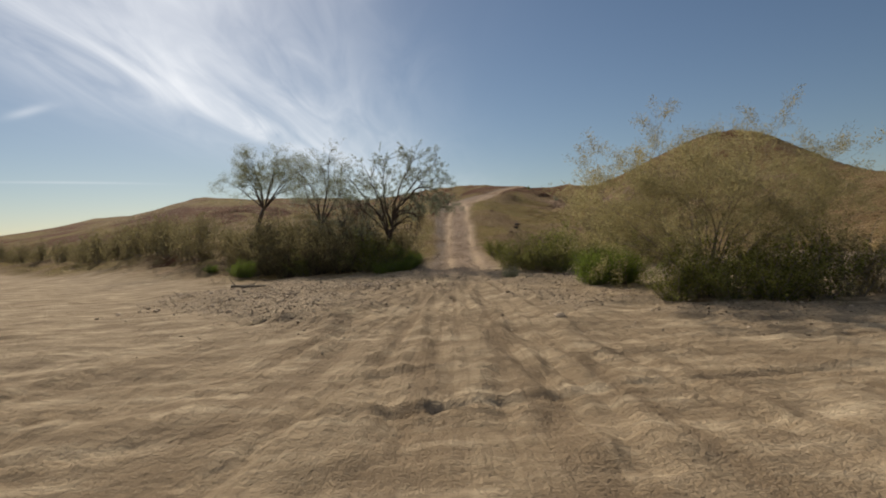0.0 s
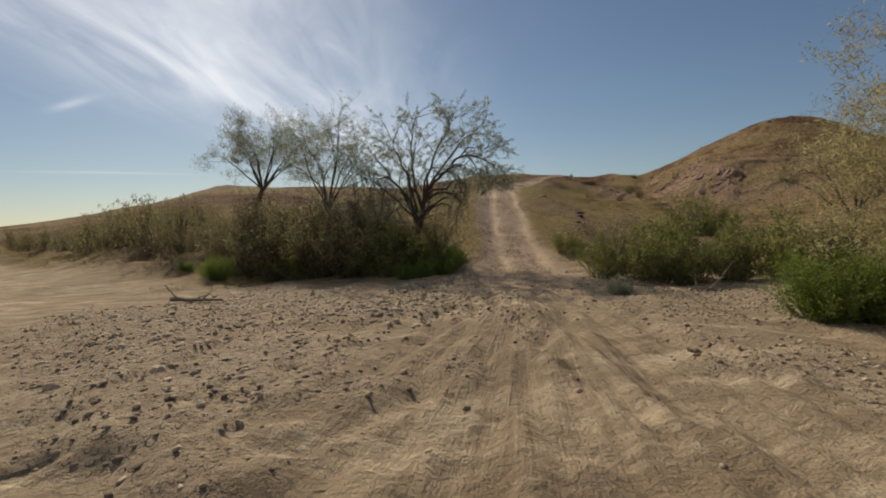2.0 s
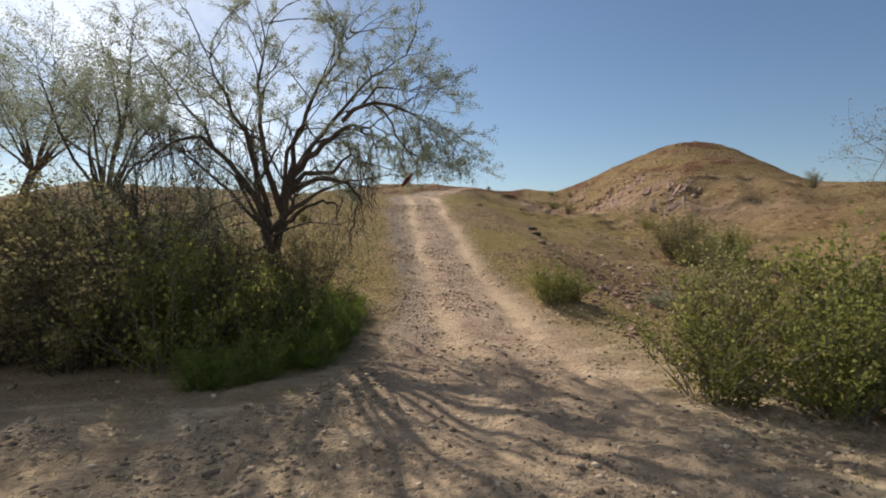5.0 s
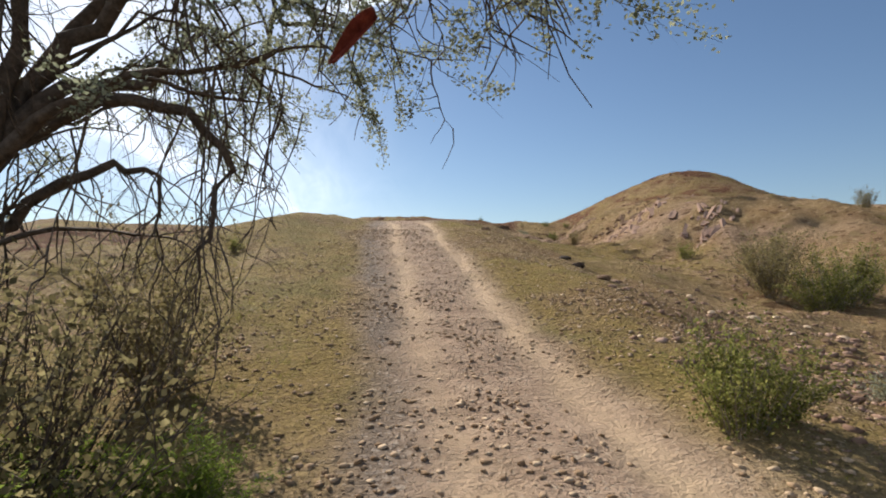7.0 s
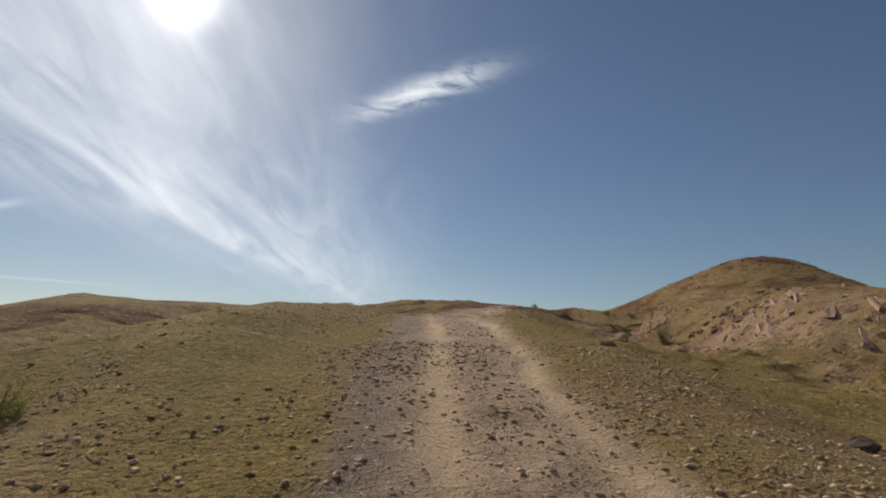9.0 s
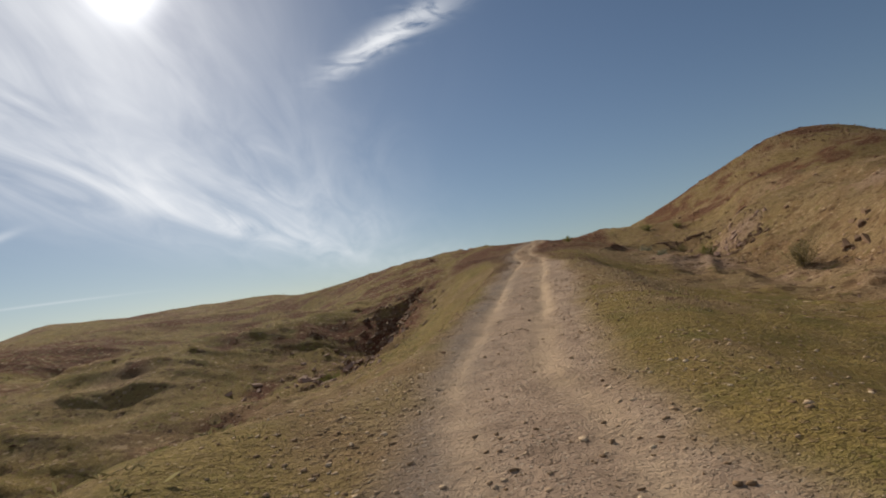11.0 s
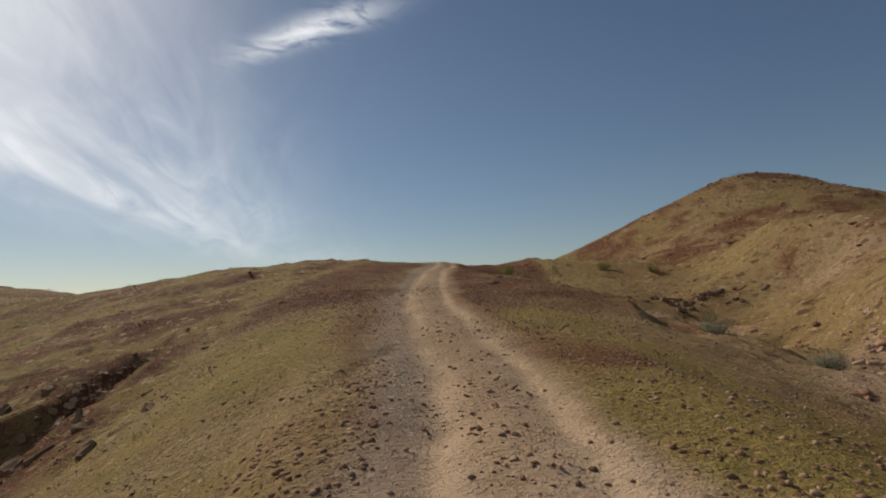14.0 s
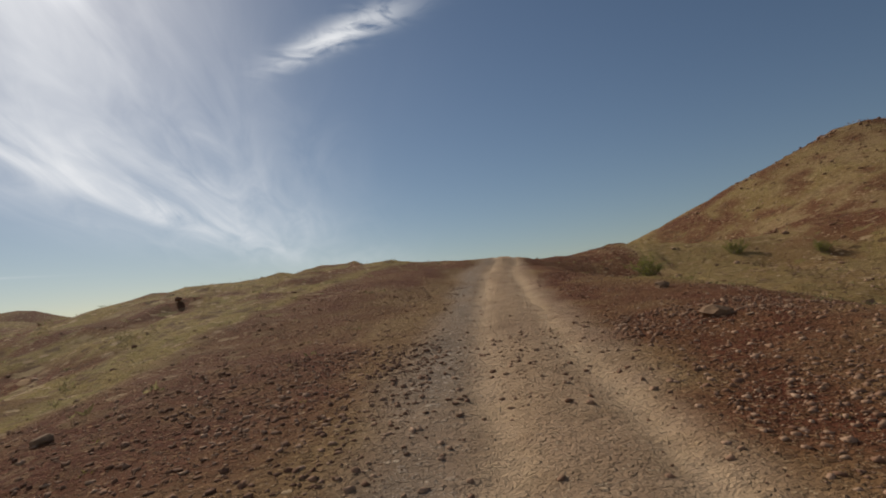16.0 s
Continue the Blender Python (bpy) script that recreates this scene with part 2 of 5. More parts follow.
    soil = k.mix(k.math("MULTIPLY", k.attr("red"), 0.75), soil, k.mix(1.0, soil, (0.70, 0.52, 0.47), "MULTIPLY"))
    # low dry shrubs and dark stones that speckle the slopes away from the track
    m3, r3 = pebbles(k, 1.5, 0.60)
    m4, r4 = pebbles(k, 4.0, 0.62)
    clump = k.ramp(r3, (0.0, (0.075, 0.042, 0.024)), (0.45, (0.16, 0.096, 0.048)), (0.8, (0.21, 0.165, 0.058)), (1.0, (0.40, 0.28, 0.165)))
    soil = k.mix(k.math("MULTIPLY", k.math("MULTIPLY", m3, k.attr("wild")), k.ramp(mid, (0.33, 0.35), (0.57, 0.88))), soil, clump)
    crumb = k.ramp(r4, (0.0, (0.085, 0.047, 0.027)), (0.5, (0.21, 0.125, 0.067)), (1.0, (0.46, 0.33, 0.20)))
    soil = k.mix(k.math("MULTIPLY", k.math("MULTIPLY", m4, k.attr("wild")), k.ramp(patch, (0.36, 0.4), (0.57, 0.95))), soil, crumb)
    # track: pinkish gravelly dust, paler where wheels run
    dust = k.ramp(k.noise(2.6, 7, 0.68), (0.3, (0.27, 0.187, 0.130)), (0.5, (0.39, 0.274, 0.192)), (0.7, (0.51, 0.368, 0.262)))
    peb = k.ramp(r2, (0.0, (0.11, 0.078, 0.056)), (0.5, (0.25, 0.178, 0.128)), (1.0, (0.50, 0.40, 0.30)))
    dust = k.mix(k.math("MULTIPLY", k.math("MAXIMUM", m2, k.math("MULTIPLY", m1, k.ramp(mid, (0.42, 0.0), (0.6, 0.9)))), k.math("SUBTRACT", 1.0, k.math("MULTIPLY", k.attr("rut"), 0.75))), dust, peb)
    dust = k.mix(k.math("MULTIPLY", k.attr("rut"), k.ramp(k.noise(2.3, 6, 0.65), (0.38, 0.1), (0.60, 0.85))), dust, (0.56, 0.41, 0.25))
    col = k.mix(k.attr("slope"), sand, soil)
    col = k.mix(k.attr("track"), col, dust)
    chips = k.mix(k.math("MAXIMUM", m1, m2), k.ramp(fine, (0.3, (0.165, 0.125, 0.095)), (0.7, (0.28, 0.216, 0.165))), k.ramp(r1, (0.0, (0.13, 0.10, 0.082)), (0.5, (0.29, 0.235, 0.192)), (1.0, (0.50, 0.42, 0.345))))
    col = k.mix(k.math("MULTIPLY", k.attr("grey"), 0.95), col, chips)
    col = k.mix(k.math("MULTIPLY", k.attr("clay"), k.ramp(fine, (0.3, 0.95), (0.7, 0.6))), col, (0.48, 0.328, 0.20))
    worn = k.math("MULTIPLY", k.attr("rut"), k.math("MULTIPLY", k.attr("track"), k.ramp(k.noise(1.3, 6, 0.65), (0.37, 0.35), (0.54, 0.95))))
    col = k.mix(worn, col, (0.55, 0.395, 0.265))
    col = k.mix(k.ramp(big, (0.35, 0.0), (0.65, 0.3)), col, k.mix(1.0, col, (0.76, 0.70, 0.62), "MULTIPLY"))
    tread = k.math("MULTIPLY", k.voronoi(8.0), k.math("MULTIPLY", k.ramp(k.noise(0.55, 3), (0.48, 0.0), (0.56, 1.0)), k.math("SUBTRACT", 1.0, k.attr("slope"))))
    knobs = k.math("MULTIPLY", k.math("ADD", k.noise(1.9, 6, 0.72), k.math("MULTIPLY", k.noise(5.0, 4, 0.7), 0.6)), k.math("MULTIPLY", k.math("SUBTRACT", k.attr("slope"), k.attr("track"), True), 2.2))
    lumps = k.math("ADD", m1, k.math("MULTIPLY", m2, 0.5))
    rough_here = k.math("MAXIMUM", k.attr("slope"), k.attr("gravel"))
    churn = k.math("MULTIPLY", k.noise(4.2, 5, 0.7), k.math("SUBTRACT", 1.2, k.attr("slope")))
    h = k.math("ADD", k.math("ADD", k.math("ADD", fine, k.math("ADD", k.math("ADD", churn, k.math("ADD", fan_h, knobs)), k.math("MULTIPLY", tread, 0.35))), k.math("MULTIPLY", speck, 0.3)), k.math("MULTIPLY", k.math("MULTIPLY", lumps, 0.8), k.math("SUBTRACT", rough_here, k.math("MULTIPLY", k.attr("track"), 0.75))))
    return k.done(col, h, 0.9, 0.07)


def stone_material(name, a, b, c):
    k = Mat(name, 0.85)
    n = k.noise(14.0, 5)
    col = k.ramp(k.island(), (0.0, a), (0.5, b), (1.0, c))
    col = k.mix(k.ramp(n, (0.35, 0.0), (0.7, 0.6)), col, k.mix(1.0, col, (0.6, 0.55, 0.5), "MULTIPLY"))
    return k.done(col, k.noise(30.0, 4), 0.5, 0.02)


def leaf_material(name, a, b, c, through=0.5):
    k = Mat(name, 0.7)
    col = k.ramp(k.island(), (0.0, a), (0.55, b), (1.0, c))
    k.bsdf.inputs["Subsurface Weight"].default_value = 0.0
    k.done(col)
    # thin leaves let some sun through
    tr = k.N.new("ShaderNodeBsdfTranslucent")
    k.L.new(col, tr.inputs["Color"])
    mx = k.N.new("ShaderNodeMixShader")
    mx.inputs[0].default_value = through
    outn = next(n for n in k.N if n.type == "OUTPUT_MATERIAL")
    k.L.new(k.bsdf.outputs[0], mx.inputs[1])
    k.L.new(tr.outputs[0], mx.inputs[2])
    k.L.new(mx.outputs[0], outn.inputs[0])
    return k.m


def bark_material(name, a, b):
    k = Mat(name, 0.9)
    n = k.noise(22.0, 6, 0.65)
    return k.done(k.ramp(n, (0.3, a), (0.7, b)), k.noise(60.0, 4), 0.6, 0.01)


GROUND = ground_material()
STONE_TAN = stone_material("stone_tan", (0.22, 0.138, 0.078), (0.40, 0.275, 0.17), (0.62, 0.47, 0.32))
STONE_GREY = stone_material("stone_grey", (0.15, 0.112, 0.08), (0.34, 0.258, 0.18), (0.60, 0.47, 0.34))
STONE_RED = stone_material("stone_red", (0.15, 0.08, 0.052), (0.26, 0.152, 0.10), (0.38, 0.252, 0.172))
STONE_BROWN = stone_material("stone_brown", (0.075, 0.046, 0.03), (0.14, 0.086, 0.054), (0.22, 0.14, 0.09))
STONE_DARK = stone_material("stone_dark", (0.035, 0.027, 0.022), (0.06, 0.045, 0.036), (0.09, 0.068, 0.055))
LEAF_CREOSOTE = leaf_material("leaf_creosote", (0.10, 0.108, 0.026), (0.185, 0.188, 0.05), (0.31, 0.285, 0.09))
LEAF_BRIGHT = leaf_material("leaf_bright", (0.105, 0.15, 0.02), (0.17, 0.22, 0.035), (0.25, 0.30, 0.07))
LEAF_DUSTY = leaf_material("leaf_dusty", (0.135, 0.108, 0.050), (0.215, 0.175, 0.080), (0.31, 0.26, 0.125))
LEAF_PALO = leaf_material("leaf_palo_verde", (0.225, 0.188, 0.088), (0.32, 0.268, 0.128), (0.44, 0.38, 0.195), 0.6)
LEAF_TREE = leaf_material("leaf_ironwood", (0.18, 0.195, 0.12), (0.27, 0.285, 0.185), (0.41, 0.42, 0.30), 0.42)
LEAF_GREY = leaf_material("leaf_grey", (0.18, 0.18, 0.12), (0.25, 0.245, 0.165), (0.34, 0.325, 0.225))
BARK_DARK = bark_material("bark_dark", (0.055, 0.042, 0.033), (0.15, 0.115, 0.088))
BARK_GREY = bark_material("bark_grey", (0.13, 0.105, 0.08), (0.27, 0.225, 0.175))
RED_CLOTH = bark_material("red_cloth", (0.10, 0.022, 0.016), (0.24, 0.055, 0.034))
STONE_PINK = stone_material("stone_pink", (0.20, 0.122, 0.085), (0.30, 0.192, 0.138), (0.42, 0.285, 0.215))
LEAF_GRASS = leaf_material("leaf_grass", (0.16, 0.155, 0.03), (0.22, 0.215, 0.05), (0.32, 0.27, 0.09))
LEAF_BROWN = leaf_material("leaf_brown", (0.125, 0.104, 0.050), (0.205, 0.172, 0.082), (0.30, 0.254, 0.125), 0.58)


# ---- the lie of the land: a few ridge, gully and track lines, smoothly joined ----
ROAD = [(0.3, -40, 0.0), (0.3, 0, 0.0), (0.2, 8, 0.0), (0.1, 13, 0.22), (0.2, 17, 0.28), (0.4, 20, 0.16), (0.6, 24, 0.26), (0.8, 28, 0.70),
        (0.85, 31, 1.20), (0.8, 34, 1.85), (0.75, 37, 2.52), (0.85, 40, 3.12), (1.1, 44, 3.84), (1.45, 50, 4.66), (2.0, 55, 5.05), (2.95, 59.5, 5.48), (4.15, 64.5, 6.06),
        (5.25, 69.2, 6.64), (6.15, 73.6, 7.10), (7.0, 77.7, 7.47), (7.75, 81.2, 7.78), (8.1, 84.7, 8.12), (8.6, 88.3, 8.48), (9.2, 92.5, 8.95), (10.3, 97, 9.45), (13.4, 110, 10.9), (17.9, 124.7, 12.3), (24, 145, 12.5)]
LINES = [
    # gully on the hill's side, from the saddle down to the wash
    [(31.7, 118.9, 10.5), (28.8, 105.8, 8.25), (25.1, 97.1, 6.6), (21.9, 85.5, 6.1), (20.5, 75.4, 5.2), (17, 62, 4.3), (14.6, 52, 2.64), (10, 36, 1.12), (6, 30, 0.58), (3.4, 26, 0.25), (5, 20, 0.05)],
    # shoulder between the track and that gully
    [(3.4, 31, 1.19), (4.2, 34, 1.89), (5.1, 38.5, 2.64), (4.6, 43.4, 3.56), (8.8, 60.9, 4.5), (10.6, 72.5, 5.68), (13.7, 87, 7.99), (17, 94.2, 8.67), (17.2, 104.4, 9.93), (23, 118.9, 9.64)],
    # spur across the gully, and the steep face below it
    [(44, 36, 3.71), (36, 46, 4.75), (32, 56, 5.86), (31.5, 68, 7.9), (34, 82, 10.13), (40.4, 107.3, 13.7)],
    [(17.8, 51, 3.36), (21.3, 55.7, 6.35), (19.2, 61.6, 5.98), (21.5, 68.5, 7.06), (23.5, 78, 6.77), (26.1, 89.1, 8.71), (31.7, 100, 8.01), (34.6, 110.2, 9.24)],
    # the round hill
    [(81.7, 152.8, 27.76), (73.9, 150.2, 26.79), (63.5, 150.2, 23.2), (51.8, 145, 17.25), (40.1, 139.8, 9.85)],
    [(81.7, 152.8, 29.9), (96, 139.8, 18.12), (109, 124.2, 6.68), (125.9, 108.6, 5.33)],
    [(81.7, 152.8, 27.93), (67.4, 129.4, 19.95), (54.4, 116.4, 14.09), (46.6, 103.4, 8.11)],
    # crest and the ridge that falls away from it
    [(40.1, 139.8, 12.72), (30.8, 133.4, 13.22), (17.9, 126.1, 11.86), (4.1, 139.2, 14.12), (-10.4, 145, 8.75), (-26.3, 147.9, 13.01), (-43.7, 143.5, 12.57), (-58.2, 133.4, 13.52), (-68.4, 121.8, 8.54), (-82.9, 130.5, 6.67)],
    # mound beside the track, its edge, and the gully behind it
    [(-2, 35, 2.11), (-2, 39, 3.1), (-1.9, 45, 4.5), (-1.6, 52, 5.09), (-0.5, 59.4, 3.79), (0.6, 66.7, 4.45), (2.5, 75.4, 5.7), (4.4, 84.1, 7.72), (5.3, 91.3, 8.8)],
    [(-14, 33, 0.61), (-12, 44, 0.53), (-12.6, 60.9, 0.11), (-8.2, 72.5, 2.52), (-4.4, 79.7, 3.01), (-2, 86.2, 5.06), (0.2, 92, 7.75)],
    [(-5.5, 36, 1.28), (-5.8, 42, 3.28), (-6.6, 50, 3.3), (-6.8, 56, 3.19)],
    [(-8.4, 90.7, 7.16), (-14.7, 104.4, 6.33), (-0.8, 99, 8.64), (-3.1, 113.1, 11.1)],
    [(-23.4, 68.1, 3.44), (-29.2, 84.1, 6.05), (-32.1, 104.4, 9.21)],
    [(-16, 42, 1.61), (-37.9, 72.5, 2.56), (-49.5, 95.7, 6.37)],
    # spur on the far side of that gully, and the hollow behind it
    [(-12.4, 88.5, 6.9), (-16, 85, 6.4), (-18.2, 81.2, 6), (-24, 77, 5)],
    [(-19, 96, 5.6), (-26, 88, 5)],
    # the wash
    [(-90, 100, 0), (-64, 78, 0), (-39, 59, 0), (-21, 34, 0), (-9, 23, 0), (-4, 16, 0.1), (-5, 8, 0), (-5, -10, 0)],
    [(-70, 50, 0), (-36, 28, 0), (-20, 10, 0), (-20, -20, 0)],
    [(4, 15, 0.1), (10, 13, 0.1), (24, 8, 0), (50, 0, 0)],
    [(6, 4, 0), (20, -6, 0)],
    [(8, 22, 0.2), (14, 22, 0.52), (22, 26, 0.21), (34, 30, 2.2)],
]
FAR = [(-115, 150, 3.6), (-150, 70, 2.2), (-120, -40, 0.1), (0, -120, 0.3), (120, -40, 0.3), (135, 70, 3.2), (170, 170, 11), (85, 225, -1.2), (5, 225, -3.2), (-40, 215, 5.3), (-52, 255, 11.8), (-75, 245, 20.1), (-115, 250, 18), (-160, 255, 17), (-190, 240, 6.5)]


def along(pts, step):
    out = []
    for a, b in zip(pts, pts[1:]):
        n = max(1, int(math.dist(a[:2], b[:2]) / step))
        for i in range(n):
            f = i / n
            out.append([a[j] + (b[j] - a[j]) * f for j in range(3)])
    out.append(list(pts[-1]))
    return out


def fit_land():
    knots = along(ROAD, 4.0) + [p for line in LINES for p in along(line, 6.0)] + [list(p) for p in FAR]
    knots = np.array(knots, float)
    keep = []
    for p in knots:
        if all(np.hypot(*(p[:2] - q[:2])) > 1.2 for q in keep):
            keep.append(p)
    knots = np.array(keep)
    d = np.hypot(knots[:, None, 0] - knots[None, :, 0], knots[:, None, 1] - knots[None, :, 1])
    w = np.linalg.solve(np.sqrt(d * d + 5.0) - 1e-6 * np.eye(len(d)) * 40, knots[:, 2])
    return knots[:, :2], w


KNOTS, WEIGHTS = fit_land()
ROAD_Y = np.array([p[1] for p in ROAD], float)
ROAD_X = np.array([p[0] for p in ROAD], float)
ROAD_Z = np.array([p[2] for p in ROAD], float)


def smooth_interp(y, ys, vs):
    """Interpolation with rounded corners."""
    return sum(np.interp(y + o, ys, vs) for o in (-2, -1, 0, 1, 2)) / 5


def lattice(ix, iy, seed):
    h = (ix * 374761393 + iy * 668265263 + seed * 1274126177).astype(np.int64) & 0x7FFFFFFF
    h = ((h ^ (h >> 13)) * 1274126177) & 0x7FFFFFFF
    return ((h ^ (h >> 16)) & 0xFFFF) / 65535.0


def vnoise(x, y, scale, seed):
    """Value noise in -1..1."""
    x, y = np.asarray(x, float) / scale, np.asarray(y, float) / scale
    ix, iy = np.floor(x).astype(np.int64), np.floor(y).astype(np.int64)
    fx, fy = x - ix, y - iy
    fx, fy = fx * fx * (3 - 2 * fx), fy * fy * (3 - 2 * fy)
    a, b = lattice(ix, iy, seed), lattice(ix + 1, iy, seed)
    c, d = lattice(ix, iy + 1, seed), lattice(ix + 1, iy + 1, seed)
    return 2 * ((a + (b - a) * fx) * (1 - fy) + (c + (d - c) * fx) * fy) - 1


def sstep(a, b, v):
    f = np.clip((v - a) / (b - a), 0, 1)
    return f * f * (3 - 2 * f)


def land_base(x, y):
    x, y = np.asarray(x, float), np.asarray(y, float)
    z = np.zeros(x.shape)
    flat = z.ravel()
    fx, fy = x.ravel(), y.ravel()
    for i in range(0, len(fx), 20000):
        s = slice(i, i + 20000)
        d2 = (fx[s, None] - KNOTS[None, :, 0]) ** 2 + (fy[s, None] - KNOTS[None, :, 1]) ** 2
        flat[s] = np.sqrt(d2 + 5.0) @ WEIGHTS
    r = np.hypot(x, y - 60)
    return flat.reshape(x.shape) * (1 - sstep(230, 520, r)) + 5 * sstep(280, 900, r) * (1 + vnoise(x, y, 160, 91)) * sstep(-40, 200, y)


def stations(x, y):
    """Places along and beside the track by the marks of its lower part: the upper part, past y = 50, is laid out half as large again."""
    up = sstep(38, 50, y)
    return (x + 0.24 * up) / (1 + 0.45 * up), np.interp(y, (-900, 38, 50, 900), (-900, 38, 42.5, 628.7))


def bar_edge(x, y):
    """Distance past the low cut bank of the gravel bar, which runs slantwise across the wash."""
    return (x + 4.6) * 0.76 + (y - 13.3) * 0.65 + 0.35 * vnoise(x, y, 2.0, 81) + 0.12 * vnoise(x, y, 0.5, 82)


def upper_zones(x, y, off):
    """Near the crest: dark red rubble beside the track, grass in patches and stripes outside it. Also where this holds."""
    o = off + 0.9 * vnoise(x, y, 4.5, 71) + 0.45 * vnoise(x, y, 1.1, 72) + 0.2 * vnoise(x, y, 0.4, 73)

    def between(v, a, b, soft):
        return sstep(a - soft, a + soft, v) * (1 - sstep(b - soft, b + soft, v))

    mottle = 0.6 * vnoise(x + 0.5 * y, 2.2 * y - x, 6.0, 74) + 0.5 * vnoise(x, y, 1.8, 75) + 0.3 * vnoise(x, y, 0.6, 76)
    glade = np.exp(-((x - 16.5) / 2.6) ** 2 - ((y - 102.5) / 2.4) ** 2)
    outside = 1 - sstep(-8.0, -6.6, o)
    red = between(o, -6.2, -2.3, 0.5) * sstep(89, 94, y) + between(o, 1.5, 9.5, 0.8) * sstep(87, 93, y) * (1 - glade)
    red = red * np.clip(0.85 + 0.6 * mottle, 0.25, 1) + outside * sstep(-0.05, 0.25, mottle) * 0.9 + 0.30 * between(o, -2.4, 2.4, 0.4)
    grass = between(o, -5.6, -2.7, 0.4) * between(y, 82, 90, 1.0) + 0.9 * between(o, 1.9, 4.2, 0.5) * between(y, 81, 89, 1.2) + between(o, -7.7, -6.2, 0.4) * sstep(90, 94, y)
    grass = grass + outside * sstep(-0.35, 0.05, -mottle) * 0.8 + glade + 0.55 * (1 - sstep(-5.6, -4.6, o)) * (1 - sstep(88, 93, y)) + 0.5 * sstep(9, 11, o)
    there = sstep(79, 84, y) * (1 - sstep(14, 24, off)) * (1 - sstep(40, 60, -off))
    return np.clip(grass, 0, 1) * (1 - 0.8 * np.clip(red, 0, 1)), np.clip(red, 0, 1), there


def zones(x, y):
    """How much of each kind of ground lies at a place: track, slope, gravel, green, red."""
    off = x - smooth_interp(y, ROAD_Y, ROAD_X)
    wob = 0.18 * vnoise(x, y, 2.2, 5)
    half = 1.3 + 0.16 * vnoise(0 * x, y, 6.0, 6) - 0.28 * sstep(26, 34, y) + 0.25 * sstep(40, 50, y)
    track = (1 - sstep(half - 0.3, half + 0.5, np.abs(off + 0.3 * sstep(72, 82, y)) + wob + 0.12 * vnoise(x, y, 0.5, 43))) * sstep(18, 27, y)
    edge = 25 + 0.9 * np.clip(-x - 9, 0, 70) + 1.5 * vnoise(x, y, 5, 7)
    slope = np.maximum(sstep(-2.0, 3.5, y - edge), sstep(78, 96, -x))
    bank = sstep(0.1, 0.55, vnoise(x, y, 3.2, 8) * 0.6 + vnoise(x, y, 0.9, 9) * 0.35 + 0.75 * np.exp(-((y - 18.0 - 0.25 * x) / 5.0) ** 2) - 0.05 * np.clip(12 - y, 0, 9) + 0.5 * sstep(1.5, 4, x) * np.exp(-((y - 10.4) / 2.0) ** 2))
    step = bar_edge(x, y)
    bank = np.clip(bank * sstep(-1.5, 0.0, step) + 0.9 * np.exp(-(step / 0.5) ** 2) * sstep(-11, -8, x) * (1 - sstep(-2.6, -1.2, x)), 0, 1)
    gravel = np.clip(bank * sstep(7, 12, y) * (1 - slope) * (1 - 0.65 * track), 0, 1)
    true_off, lift, wx, wy = off, 1 + 0.45 * sstep(38, 50, y), x, y
    (x, y), off = stations(x, y), off / lift
    far_left = sstep(6, 11, -x + 0.12 * (y - 44)) * sstep(36, 42, y) * (1 - sstep(60, 68, y))
    flank = sstep(9.5, 12.5, x) * sstep(40, 44, y) * (1 - sstep(72, 80, y)) * (1 - sstep(27, 33, x))
    near_slope = 1 - sstep(7, 14, off)
    band = near_slope * vnoise(0.8 * x + 0.6 * y, 0.25 * (0.8 * y - 0.6 * x), 4.5, 17)
    # streaks of grass and of dark stones that run along the upper track
    high = sstep(58, 64, y)
    lane = off + 0.7 * vnoise(x, y, 3.5, 31) + 0.25 * vnoise(x, y, 0.9, 34)
    streak = (vnoise(lane, 0.08 * y, 2.0, 32) + 0.5 * vnoise(lane, 0.16 * y, 0.65, 33)) * high * sstep(2.8, 4.2, -off) * sstep(-40, -20, -np.abs(off))
    verge = np.exp(-((off + 3.6) / 2.0) ** 2) * sstep(46, 50, y) * (1 - sstep(57, 60, y))
    window = (np.exp(-((off + 3.4) / 1.5) ** 2) + 0.7 * np.exp(-((off - 3.0) / 1.1) ** 2)) * sstep(59, 63, y) * (1 - sstep(67.5, 70, y))
    beyond = sstep(8, 11, -off) * sstep(54, 58, y) * (1 - sstep(74, 82, y))
    green = sstep(-0.35, 0.35, vnoise(x, y, 7, 10) + 0.6 * vnoise(x, y, 2.3, 11) + 0.5 * vnoise(x, y, 0.8, 18) + 1.0 * band * sstep(56, 64, y) + 0.3 + 0.1 * far_left - 0.7 * flank - 0.3 * (1 - near_slope) + 0.45 * np.exp(-((off + 5.6) / 1.7) ** 2) * sstep(56, 62, y) + 0.9 * window + 1.9 * streak + 0.8 * verge - 0.55 * sstep(1.0, 2.5, off) * (1 - sstep(7, 9, off)) * (1 - sstep(39, 43, y)) - 0.15 * beyond + 0.25 * vnoise(x, y, 0.35, 35) * high) * slope
